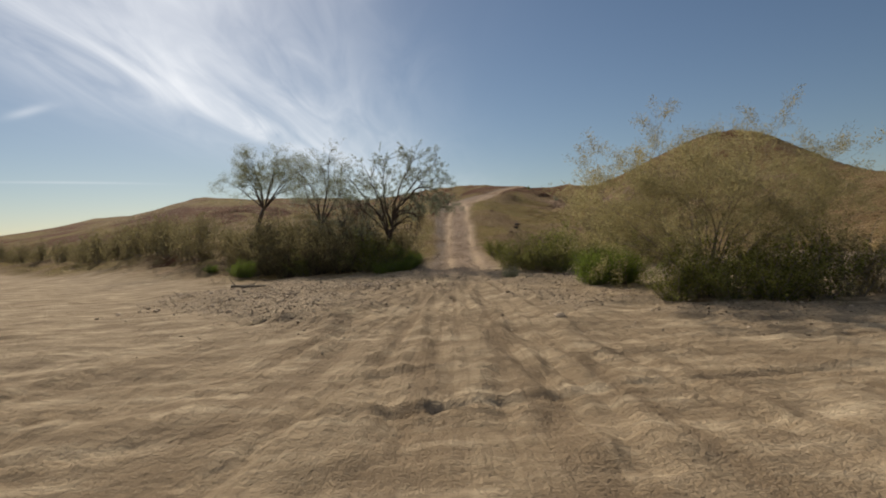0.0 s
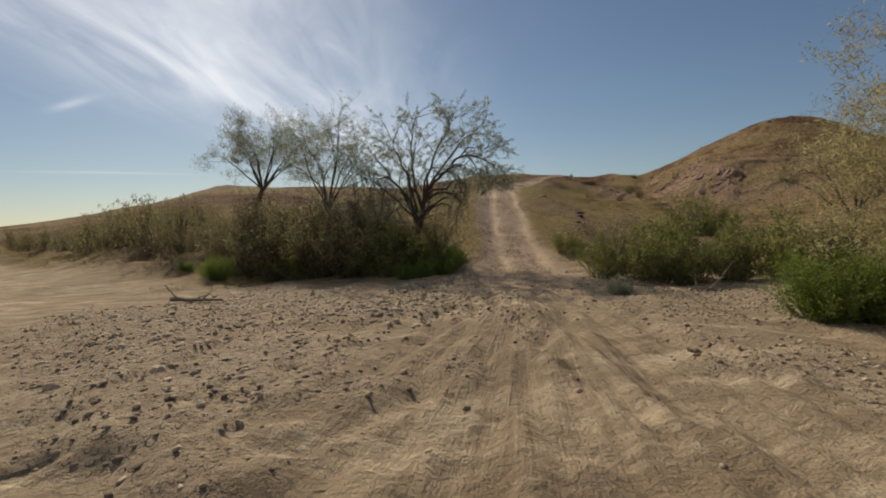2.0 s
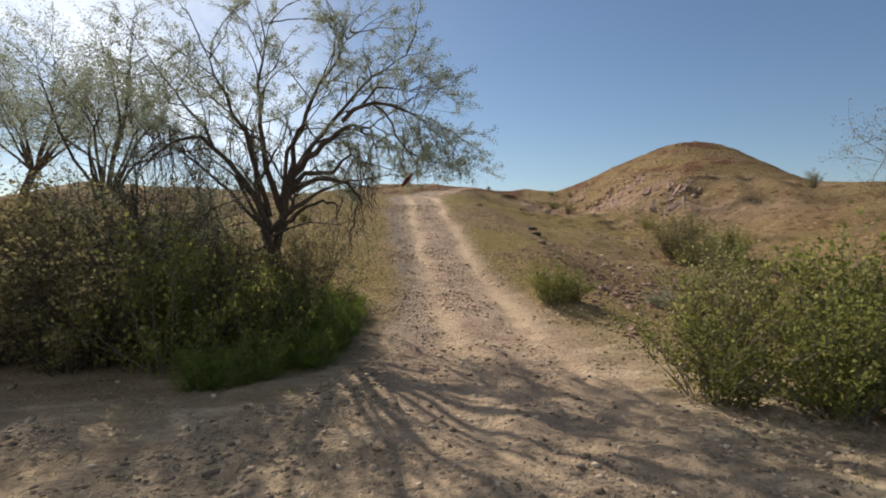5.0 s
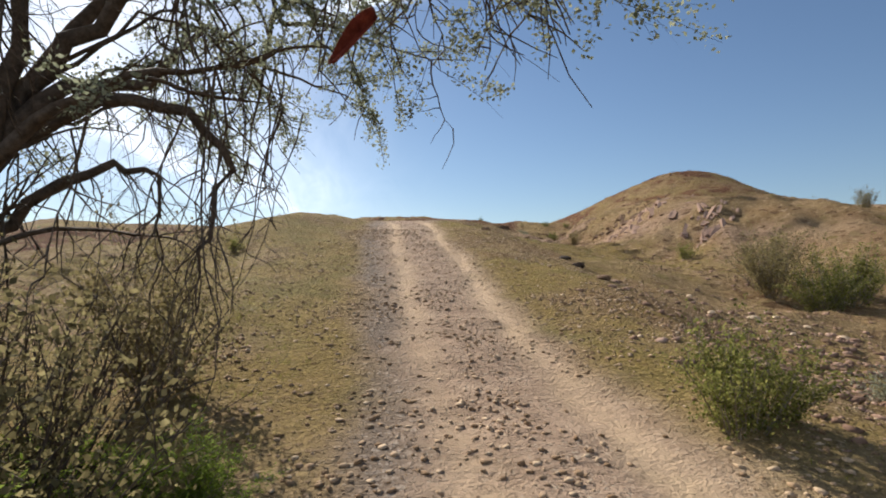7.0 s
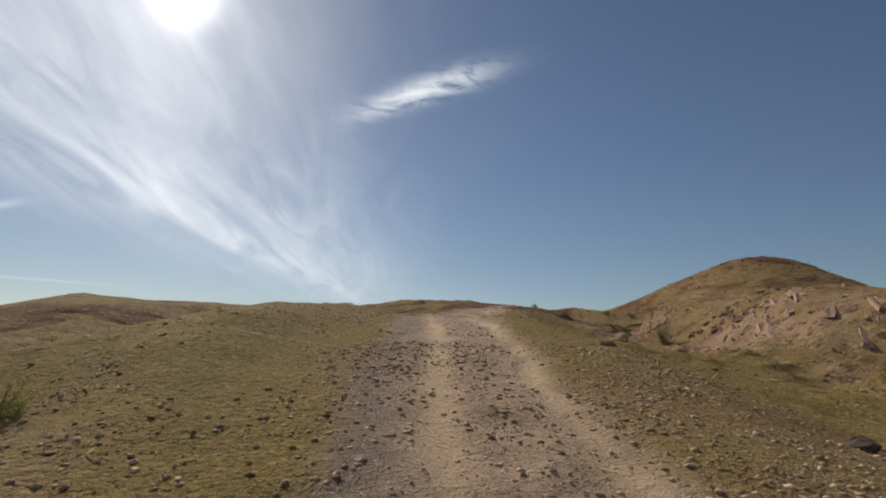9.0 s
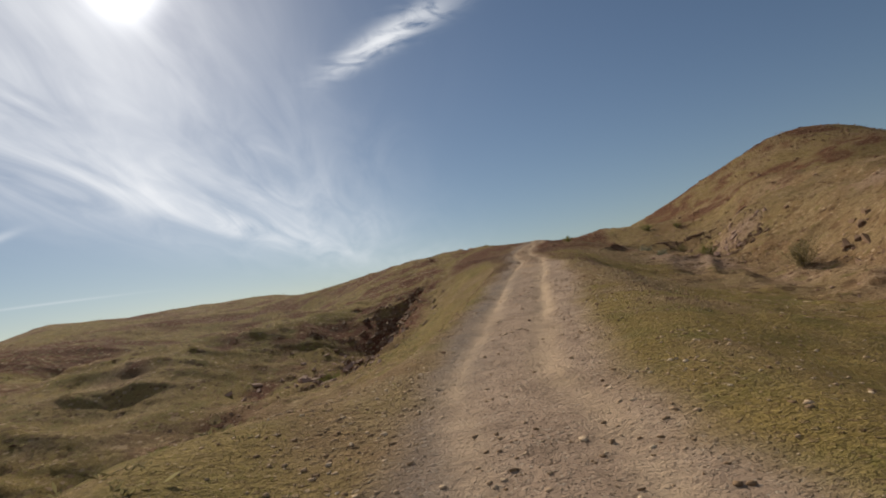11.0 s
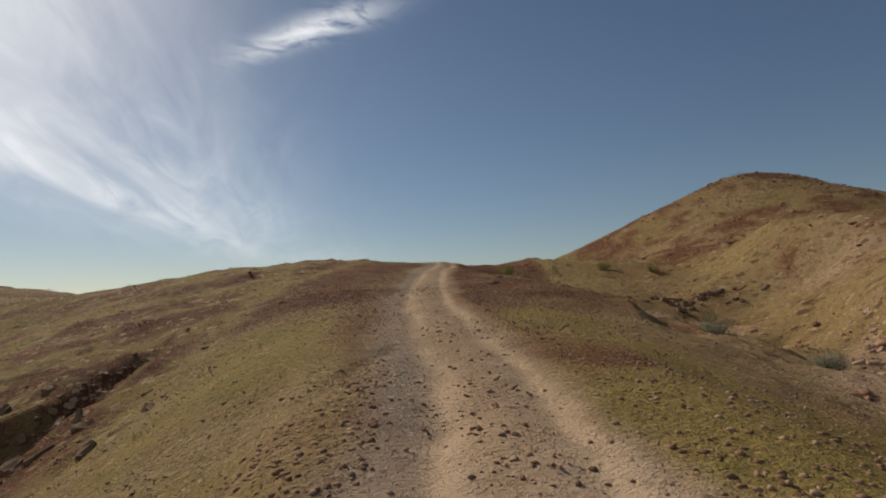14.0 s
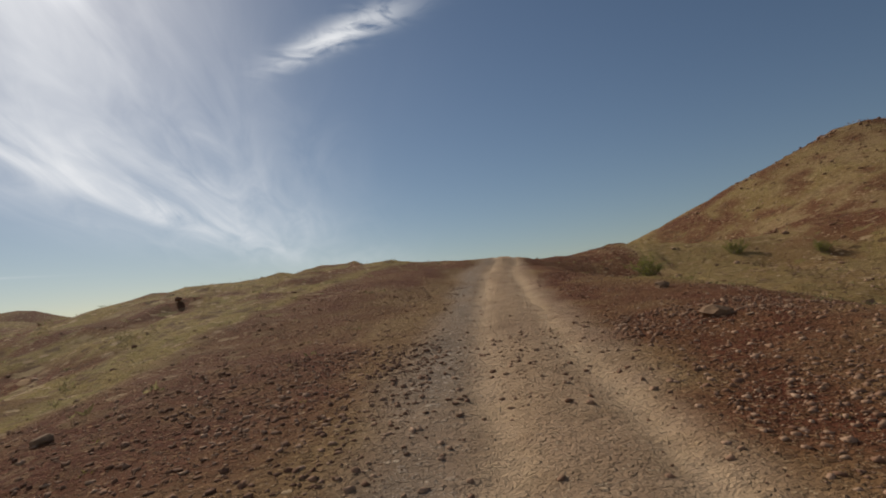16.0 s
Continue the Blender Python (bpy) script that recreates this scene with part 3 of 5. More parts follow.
    redz = sstep(0.0, 0.45, 0.8 * vnoise(x, y, 6, 12) + 0.5 * vnoise(x, y, 1.7, 13) + 0.3 * vnoise(x, y, 0.7, 19) - 1.1 * band * sstep(56, 64, y) + 0.72 * sstep(63, 74, y) * (0.35 + 0.65 * near_slope) - 0.55 + 0.26 * (1 - near_slope) - 0.05 * far_left - 0.5 * (1 - sstep(52, 62, y)) * sstep(0, 2, off) + 0.9 * np.exp(-((off + 2.6) / 1.1) ** 2) * sstep(68.5, 72, y) - 0.7 * window + 0.6 * np.exp(-((off - 3.2) / 1.8) ** 2) * sstep(70, 76, y) - 0.45 * np.exp(-((off + 5.6) / 1.5) ** 2) * sstep(56, 62, y) - 2.0 * streak - 0.8 * verge + 0.15 * beyond - 0.75 * sstep(3.6, 5.4, -off) * sstep(60, 66, y) * (1 - sstep(16, 26, -off)) + 0.25 * vnoise(x, y, 0.35, 36) * high - 0.25 * sstep(20, 30, off)) * slope
    pink = np.clip(flank * sstep(-0.3, 0.5, vnoise(x, y, 4.0, 14) + 0.5 * vnoise(x, y, 1.2, 15)) + 0.2 * far_left * (1 - sstep(18, 28, -x)) * sstep(0.0, 0.6, vnoise(x, y, 5, 16)), 0, 1)
    track = track * (1 - 0.4 * sstep(60, 66, y))
    green = green * (1 - 0.8 * redz) * (0.6 + 0.4 * near_slope)
    upper_green, upper_red, there = upper_zones(wx, wy, true_off)
    return track, slope, gravel, green * (1 - there) + upper_green * there, redz * (1 - there) * (1 - (1 - sstep(6, 10, np.abs(true_off))) * (1 - sstep(46, 56, wy))) + upper_red * there, true_off, pink


def wheel_rut(x, y, off):
    """The two wheel lanes of the track, wandering a little."""
    up = sstep(70, 82, y)
    o = off - 0.25 * (1 - sstep(44, 54, y)) + 0.25 * sstep(44, 54, y) * (1 - up) + 0.14 * vnoise(0 * x, y, 3.0, 37) + 0.06 * vnoise(x, y, 0.8, 38)
    return np.exp(-((np.abs(o) - 0.66 + 0.06 * up) / 0.21) ** 2) * np.clip(0.75 + 0.25 * up + 0.5 * vnoise(x, y, 1.8, 39), 0, 1)


def lanes(x, y, off, track):
    """Strips along the track: grey gravel thrown out on one side, and bare clay in the middle of its upper part."""
    sway = 0.12 * vnoise(0 * x, y, 4.0, 62) + 0.08 * vnoise(x, y, 0.7, 63)
    grey = np.exp(-((off + 1.0 + 0.2 * sstep(78, 86, y) + sway) / (0.38 + 0.14 * sstep(78, 86, y))) ** 2) * sstep(24, 28, y) * np.clip(0.8 + 0.5 * vnoise(x, y, 1.5, 64), 0, 1)
    clay = np.exp(-((off + 0.25 + sway) / 0.36) ** 2) * sstep(66, 74, y) * np.clip(0.65 + 0.7 * vnoise(x, y, 1.7, 65), 0, 1)
    return grey * np.clip(track * 1.4, 0, 1), clay * track


def gully_cut(x, y, wider=1.0):
    """The narrow bed that water has cut along the bottom of the two gullies."""
    cut = np.zeros(x.shape)
    for line, wide, deep in ((LINES[0], 0.8 * wider, 0.2), (LINES[9], 0.75 * wider, 0.85)):
        pts = np.array(along(line, 2.0))
        idx = np.nonzero((x > pts[:, 0].min() - 3 * wide) & (x < pts[:, 0].max() + 3 * wide) & (y > 34) & (y < 125))
        px, py = x[idx] + 0.6 * vnoise(x[idx], y[idx], 2.2, 41) + 0.9 * vnoise(x[idx], y[idx], 5.0, 46), y[idx]
        best = np.full(px.shape, 1e9)
        for a, b in zip(pts, pts[1:]):
            ex, ey = b[0] - a[0], b[1] - a[1]
            f = np.clip(((px - a[0]) * ex + (py - a[1]) * ey) / (ex * ex + ey * ey), 0, 1)
            best = np.minimum(best, (px - a[0] - f * ex) ** 2 + (py - a[1] - f * ey) ** 2)
        cut[idx] += deep * np.exp(-best / wide ** 2)
    return cut


TYRES = [
    [(14, 8.8), (9, 8.0), (5, 7.3), (0, 6.5), (-6, 4.4), (-14, 0.5)],
    [(13, 10.4), (8, 9.4), (3.6, 9.2), (1.4, 11.5), (0.6, 15.5), (0.4, 20)],
    [(-12, -1.5), (-7, 1.8), (-3.2, 5.2), (-1.0, 9.0), (-0.2, 14), (0.3, 20)],
    [(-15, 5.5), (-10, 7.2), (-5, 9.2), (-2.2, 12.0), (-0.7, 16), (0.2, 20)],
    [(-14, 12), (-9, 5.5), (-5.5, 1.0), (-4.5, -4)],
    [(-18, 16), (-12, 9.0), (-8.5, 3.0), (-8, -4)],
    [(2.6, -4), (2.4, 3), (1.5, 9), (0.8, 16)],
    [(-3.4, -2), (-2.6, 4), (-1.2, 9.5), (-0.2, 15), (0.2, 20)],
    [(-0.6, -4), (-0.3, 4), (0.1, 10), (0.35, 20)],
    [(1.0, -4), (0.9, 4), (0.5, 10), (0.3, 20)],
    [(5.5, 1.0), (4.0, 5.0), (2.0, 9.0), (0.9, 14), (0.5, 20)],
    [(-16, 9.5), (-9, 10.6), (-4.6, 11.6), (-1.6, 14.0), (-0.2, 18)],
    [(-13, 3.2), (-7, 5.6), (-3.6, 8.0), (-1.5, 11.4), (-0.3, 16)],
    [(-10, -3), (-6.4, 2.6), (-4.4, 6.0), (-3.4, 12), (-3.0, 17)],
]


def tyre_marks(x, y):
    """Depth of the wheel marks in the sand."""
    depth = np.zeros(x.shape)
    idx = np.nonzero((np.abs(x) < 19) & (y > -5) & (y < 20))
    px, py = x[idx], y[idx]
    total = np.zeros(px.shape)
    for n, line in enumerate(TYRES):
        pts = np.array(line, float)
        s = np.linspace(0, len(pts) - 1, 60)
        k = np.arange(len(pts))
        cx = sum(np.interp(s + o, k, pts[:, 0]) for o in (-0.35, 0, 0.35)) / 3
        cy = sum(np.interp(s + o, k, pts[:, 1]) for o in (-0.35, 0, 0.35)) / 3
        dx, dy = np.gradient(cx), np.gradient(cy)
        ln = np.hypot(dx, dy)
        nx, ny = -dy / ln, dx / ln
        best = np.full(px.shape, 1e9)
        side = np.zeros(px.shape)
        for i in range(len(s)):
            ex, ey = px - cx[i], py - cy[i]
            d2 = ex * ex + ey * ey
            hit = d2 < best
            best[hit] = d2[hit]
            side[hit] = (ex * nx[i] + ey * ny[i])[hit]
        e = np.abs(side) - 0.74
        near = np.sqrt(best) < np.abs(side) + 0.5
        groove = np.cos(e * 48.0) * 0.45 + 0.75
        mark = np.exp(-(e / 0.12) ** 4) * groove - 0.8 * np.exp(-((np.abs(e) - 0.2) / 0.06) ** 2)
        total += near * mark * np.clip(0.5 + 0.6 * vnoise(px, py, 2.4, 60 + n) + 0.3 * vnoise(px, py, 0.5, 80 + n), 0, 1.2)
    depth[idx] = total
    return depth


def height(x, y, detail=True):
    x, y = np.asarray(x, float), np.asarray(y, float)
    z = land_base(x, y)
    track, slope, gravel, green, redz, off, pink = zones(x, y)
    rz = smooth_interp(y, ROAD_Y, ROAD_Z)
    wide = 4.2 - 1.0 * sstep(52, 60, y) * (off < 0)
    near = (1 - sstep(1.7, wide, np.abs(off))) * (1 - sstep(112, 122, y)) * sstep(-4, 4, y)
    z = z * (1 - near) + rz * near
    if detail:
        wild = sstep(1.6, 5.0, np.abs(off)) * slope
        z = z + wild * (0.28 * vnoise(x, y, 6.5, 21) + 0.13 * vnoise(x, y, 2.6, 22) + 0.06 * vnoise(x, y, 1.0, 23))
        # rills and rocky ribs on the steeper ground
        away = sstep(5, 11, np.abs(off)) * slope
        rib = 1 - 2 * np.abs(vnoise(x + 0.5 * y, y - 0.35 * x, 4.2, 24))
        z = z + away * (0.40 * rib + 0.16 * (1 - 2 * np.abs(vnoise(x, y, 1.9, 34)))) * (0.7 - 0.35 * sstep(8, 14, x) - 0.4 * sstep(88, 96, y) * (1 - sstep(2, 8, x)))
        knob = np.clip(vnoise(x, y, 1.1, 44), 0, 1) ** 2 + 0.7 * np.clip(vnoise(x, y, 0.6, 45), 0, 1) ** 2
        z = z + away * 0.22 * knob
        z = z - 0.5 * gully_cut(x, y) * (1 + 0.6 * vnoise(x, y, 1.3, 42)) * sstep(44, 60, y)
        z = z + 0.016 * vnoise(x, y, 0.45, 25) + 0.010 * vnoise(x, y, 0.2, 26)
        face = sstep(13, 17, x) * sstep(46, 50, y) * (1 - sstep(92, 100, y)) * (1 - sstep(32, 38, x))
        z = z + face * 0.2 * (1 - 2 * np.abs(vnoise(0.9 * x - 0.45 * y, 0.15 * (0.45 * x + 0.9 * y), 1.7, 61)))
        # the wash: churned sand, tyre ridges that sweep round into the track, low gravel bars
        wash = 1 - slope
        ang = x * 0.94 - y * 0.34 + 0.4 * vnoise(x, y, 5, 27)
        z = z + wash * (0.03 * vnoise(x, y, 1.3, 28) + 0.08 * np.clip(vnoise(x, y, 1.1, 33) - 0.1, 0, 1) * (1 - sstep(3, 9, y + 0.6 * x)) + 0.02 * vnoise(ang * 2.2, (x * 0.34 + y * 0.94) * 0.35, 0.7, 29) + 0.02 * vnoise(x, y, 0.33, 35))
        step = bar_edge(x, y)
        z = z + wash * 0.13 * sstep(-0.25, 0.2, step) * (1 - sstep(0.5, 5.0, step)) * sstep(-13, -9, x) * (1 - sstep(-2.4, -0.9, x))
        z = z + wash * gravel * 0.07 - wash * 0.055 * np.clip(tyre_marks(x, y), -0.9, 1.0)
        bend = off + 0.055 * np.clip(11 - y, 0, 20) ** 2 * np.sign(off + 0.4) * 0.35
        lines = (vnoise(bend, y * 0.04, 0.2, 30) + 0.4 * vnoise(bend, y * 0.08, 0.5, 36)) * (1 - sstep(12, 16, y)) * (1 - sstep(1.9, 3.2, np.abs(bend)))
        z = z + wash * sstep(0, 7, y) * 0.05 * lines
        # a small washed-out crack beside the upper track
        f = np.clip(((x - 5.5) * 1.3 + (y - 80.9) * 2.6) / 8.45, 0, 1)
        z = z - 0.08 * np.exp(-((x - 5.5 - 1.3 * f + 0.08 * vnoise(x, y, 0.4, 77)) ** 2 + (y - 80.9 - 2.6 * f) ** 2) / 0.022)
        # wheel ruts
        rut = wheel_rut(x, y, off)
        z = z - track * ((0.05 + 0.04 * sstep(50, 60, y)) * rut - 0.02 * vnoise(x, y, 0.7, 31)) + track * 0.015 * vnoise(x, y, 0.3, 32)
    return z


def hz(x, y):
    return float(height(np.array([x]), np.array([y]))[0])


def spaced(inner, first, grow, limit):
    """Offsets that start even and widen outwards."""
    out, v, s = [], 0.0, first
    while v < limit:
        out.append(v)
        if v > inner:
            s *= grow
        v += s
    return out + [limit]


def attach(ob, name, values):
    at = ob.data.attributes.new(name, "FLOAT", "POINT")
    at.data.foreach_set("value", np.asarray(values, np.float32))


def build_ground():
    side = spaced(6.5, 0.10, 1.045, 3000)
    us = np.array([-v for v in side[:0:-1]] + side)
    ahead = [i * 0.09 for i in range(167)] + [15.0 + v for v in spaced(80.0, 0.2, 1.05, 3000)]
    back = spaced(6.0, 0.5, 1.2, 3000)
    ys = np.array([-v for v in back[:0:-1]] + ahead)
    U, Y = np.meshgrid(us, ys)
    centre = smooth_interp(np.clip(Y, -30, 130), ROAD_Y, ROAD_X) + 0.5
    X = U + centre
    Z = height(X, Y)
    ny, nx = X.shape
    verts = np.stack([X.ravel(), Y.ravel(), Z.ravel()], 1)
    i = (np.arange(ny - 1)[:, None] * nx + np.arange(nx - 1)[None, :]).ravel()
    faces = np.stack([i, i + 1, i + 1 + nx, i + nx], 1)
    me = bpy.data.meshes.new("ground")
    me.vertices.add(len(verts))
    me.vertices.foreach_set("co", verts.ravel())
    me.loops.add(faces.size)
    me.loops.foreach_set("vertex_index", faces.ravel().astype(np.int32))
    me.polygons.add(len(faces))
    me.polygons.foreach_set("loop_start", np.arange(0, faces.size, 4, dtype=np.int32))
    me.polygons.foreach_set("use_smooth", np.ones(len(faces), bool))
    me.update(calc_edges=True)
    me.materials.append(GROUND)
    ob = tagged(new("ground", me), "sandy wash and stony desert hills with a dirt track", "ground", kind="structure")
    track, slope, gravel, green, redz, off, pink = zones(X, Y)
    bank = np.clip(gully_cut(X, Y, 2.2), 0, 1) * slope * sstep(50, 62, Y) * (0.75 + 0.4 * vnoise(X, Y, 1.4, 51))
    redz, green = np.clip(redz + 0.6 * bank, 0, 1), green * (1 - np.clip(bank, 0, 1))
    wild = sstep(3.0, 8.0, np.abs(off)) * slope
    grey, clay = lanes(X, Y, off, track)
    for name, v in (("grey", grey), ("clay", clay), ("wild", wild), ("track", track), ("slope", slope), ("gravel", gravel), ("green", green), ("red", redz), ("pink", pink), ("rut", wheel_rut(X, Y, off))):
        attach(ob, name, v.ravel())
    return ob


build_ground()


# ---- building blocks for the things ----
class Soup:
    """Vertices and faces gathered into one mesh."""

    def __init__(self):
        self.v, self.f = [], []

    def tube(self, pts, r0, r1, sides=5):
        base, n = len(self.v), len(pts)
        up = Vector((0.31, 0.17, 0.93))
        for i, p in enumerate(pts):
            d = (pts[min(i + 1, n - 1)] - pts[max(i - 1, 0)]).normalized()
            a = d.cross(up)
            if a.length < 0.05:
                a = d.cross(Vector((1, 0, 0)))
            a.normalize()
            b = d.cross(a)
            r = r0 + (r1 - r0) * i / (n - 1)
            for s in range(sides):
                t = 2 * math.pi * s / sides
                self.v.append(p + a * (r * math.cos(t)) + b * (r * math.sin(t)))
        for i in range(n - 1):
            for s in range(sides):
                q = base + i * sides
                self.f.append((q + s, q + (s + 1) % sides, q + sides + (s + 1) % sides, q + sides + s))
        self.f.append(tuple(base + (n - 1) * sides + s for s in range(sides)))

    def twig(self, pts, r):
        """A very thin stem: three narrow faces that meet at its tip."""
        k = len(self.v)
        a, b, c = pts[0], pts[len(pts) // 2], pts[-1]
        for p, q in ((a, r), (b, r * 0.7)):
            for s in range(3):
                self.v.append(p + Vector((q * math.cos(2.1 * s), q * math.sin(2.1 * s), q * 0.4 * math.sin(2.1 * s + 1))))
        self.v.append(c)
        for s in range(3):
            t = (s + 1) % 3
            self.f += [(k + s, k + t, k + 3 + t, k + 3 + s), (k + 3 + s, k + 3 + t, k + 6)]

    def leaf(self, p, d, w, l, rng):
        """A small pointed leaf, folded a little along its rib."""
        side = d.cross(Vector((rng.uniform(-1, 1), rng.uniform(-1, 1), rng.uniform(-1, 1)))).normalized() * w
        k = len(self.v)
        mid = p + d * (l * 0.5)
        self.v += [p, mid + side, p + d * l, mid - side]
        self.f.append((k, k + 1, k + 2, k + 3))

    def mesh(self, name, mat, smooth=False):
        me = bpy.data.meshes.new(name)
        me.from_pydata([tuple(p) for p in self.v], [], self.f)
        if smooth:
            me.polygons.foreach_set("use_smooth", np.ones(len(me.polygons), bool))
        me.materials.append(mat)
        return me


def part(name, me, parent, label=""):
    ob = new(name, me)
    ob.parent = parent
    return tagged(ob, label) if label else ob


def thing(name, label, category, at, group="", turn=0.0, size=1.0):
    ob = new(name)
    ob.matrix_basis = pose(*at, 0, 0, turn) @ Matrix.Scale(size, 4)
    return tagged(ob, label, category, group)


def wander(start, d, length, steps, rng, bend=0.25, droop=0.0):
    pts, p, d = [start.copy()], start.copy(), d.normalized()
    for i in range(steps):
        d = (d + Vector((rng.uniform(-bend, bend), rng.uniform(-bend, bend), rng.uniform(-bend, bend) - droop))).normalized()
        p = p + d * (length / steps)
        pts.append(p.copy())
    return pts, d


def grow(wood, twigs, start, d, length, radius, level, rng, spread=0.8, droop=0.02, bend=0.22, kids=(3, 4), avoid=None):
    """A limb that bends, tapers and forks into ever finer ones. The last ones are noted as twigs, which carry the leaves."""
    steps = 6 if level > 1 else 4
    pts, end = wander(start, d, length, steps, rng, bend, droop)
    if avoid:
        ok = [p for p in pts]
        for i, p in enumerate(pts):
            if avoid(p):
                ok = pts[:i]
                break
        if len(ok) < len(pts):
            if len(ok) > 2:
                wood.tube(ok, radius * 0.6, radius * 0.04, 4)
            return
    wood.tube(pts, radius, radius * 0.55, 6 if level > 2 else (4 if level > 1 else 3))
    if level == 0:
        twigs.append(pts)
        return
    for i in range(rng.randint(*kids)):
        f = rng.uniform(0.3, 1.0)
        at = pts[min(steps, int(round(f * steps)))]
        side = Vector((rng.gauss(0, 1), rng.gauss(0, 1), rng.gauss(0.3, 0.7))).normalized()
        nd = (end * (1 - spread * 0.5) + side * spread).normalized()
        grow(wood, twigs, at, nd, length * rng.uniform(0.5, 0.76), radius * 0.42, level - 1, rng, spread, droop, bend, kids, avoid)
    grow(wood, twigs, pts[-1], end, length * 0.66, radius * 0.55, level - 1, rng, spread, droop, bend, kids, avoid)


def leaves_on(foliage, twigs, per, w, l, rng, jitter=0.05, skip=0.0):
    for pts in twigs:
        if rng.random() < skip:
            continue
        for _ in range(per):
            i = rng.randrange(1, len(pts))
            p = pts[i - 1].lerp(pts[i], rng.random()) + Vector((rng.gauss(0, jitter), rng.gauss(0, jitter), rng.gauss(0, jitter)))
            d = Vector((rng.uniform(-1, 1), rng.uniform(-1, 1), rng.uniform(-0.4, 1))).normalized()
            k = rng.uniform(0.6, 1.3)
            foliage.leaf(p, d, w * k, l * k, rng)


def make_tree(name, label, at, stems, rng, bark, leafmat, leaf=(0.016, 0.05), per=14, kids=(2, 3), skip=0.1, hang=0, jitter=0.085, avoid=None, level=5, spread=0.8, droop=0.02, limbs=(), bare_below=1.2, thick_crown=2, side=0.62, sprays=()):
    """stems: (direction, length, radius, foot offset) for each trunk; limbs: bent lines of places with a radius, from which side branches grow."""
    tree = thing(name, label, "tree", at)
    twigs = []
    base = Vector(at)
    shun = (lambda p: avoid(p + base)) if avoid else None
    for d, length, radius, foot in stems:
        wood = Soup()
        grow(wood, twigs, Vector(foot), Vector(d), length, radius, level, rng, spread, droop, 0.24, kids, shun)
        part("trunk", wood.mesh("trunk", bark, True), tree)
    dead = Soup()
    for radius, leafy, line in limbs:
        wood = Soup()
        pts = []
        for a, b in zip(line, line[1:]):
            for i in range(3):
                pts.append(Vector(a).lerp(Vector(b), i / 3) + Vector((rng.gauss(0, 0.025), rng.gauss(0, 0.025), rng.gauss(0, 0.025))))
        pts.append(Vector(line[-1]))
        wood.tube(pts, radius, radius * (0.6 if leafy is None else 0.1), 6)
        for i in range(3, len(pts)):
            if leafy:
                for _ in range(thick_crown if leafy is True else int(i > len(pts) - 6)):
                    d = (pts[i] - pts[i - 1]).normalized() * 0.6 + Vector((rng.gauss(0, 0.6), rng.gauss(0, 0.6), rng.gauss(0.25, 0.5)))
                    grow(wood, twigs, pts[i], d, side, radius * 0.22, 2, rng, spread, droop, 0.26, (2, 2), shun)
            for _ in range(0 if leafy is None else (2 if not leafy else int(leafy) - 1)):
                d = (pts[i] - pts[i - 1]).normalized() * 0.5 + Vector((rng.gauss(0, 0.35), rng.gauss(0, 0.35), -0.5))
                grow(wood, [], pts[i], d, rng.uniform(0.25, 0.55), min(radius * 0.14, 0.0055), 2, rng, 0.7, 0.08, 0.38, (1, 2), shun)
        part("limb", wood.mesh("limb", bark, True), tree)
    if hang:
        # dead twigs that hang from the lower limbs
        low = [t for t in twigs if t[0].z < 3.4]
        for t in rng.sample(low, min(hang, len(low))):
            pts, _ = wander(t[0], Vector((rng.uniform(-0.5, 0.5), rng.uniform(-0.5, 0.5), -1)), rng.uniform(0.4, 1.5), 6, rng, 0.32, 0.12)
            if any(p.z < 0.1 or (shun and shun(p)) for p in pts):
                continue
            dead.tube(pts, 0.008, 0.003, 3)
            for q in pts[2:]:
                p2, _ = wander(q, Vector((rng.uniform(-1, 1), rng.uniform(-1, 1), -0.6)), rng.uniform(0.15, 0.4), 3, rng, 0.4, 0.1)
                if not (shun and any(shun(p) for p in p2)):
                    dead.tube(p2, 0.005, 0.002, 3)
        tagged(part("dead_twig_tangle", dead.mesh("dead_twig_tangle", BARK_DARK), tree, "bare drooping dead twigs"), kind="stuff")
    fol = Soup()
    leaves_on(fol, [t for t in twigs if t[0].z > bare_below], per, leaf[0], leaf[1], rng, jitter, skip)
    for line in sprays:
        wood = Soup()
        pts = [Vector(a).lerp(Vector(b), i / 4) + Vector((rng.gauss(0, 0.02), rng.gauss(0, 0.02), rng.gauss(0, 0.02))) for a, b in zip(line, line[1:]) for i in range(4)] + [Vector(line[-1])]
        wood.tube(pts, 0.016, 0.003, 5)
        sprigs = []
        for p in pts[6:]:
            for _ in range(4):
                sprig, _ = wander(p, Vector((rng.gauss(0, 0.7), rng.gauss(0, 0.7), rng.gauss(-0.5, 0.5))), rng.uniform(0.12, 0.32), 4, rng, 0.3, 0.12)
                wood.twig(sprig, 0.003)
                sprigs.append(sprig)
        leaves_on(fol, sprigs, 60, 0.0078, 0.024, rng, 0.018)
        part("limb", wood.mesh("limb", bark, True), tree)
    part("crown", fol.mesh("crown", leafmat), tree)
    return tree


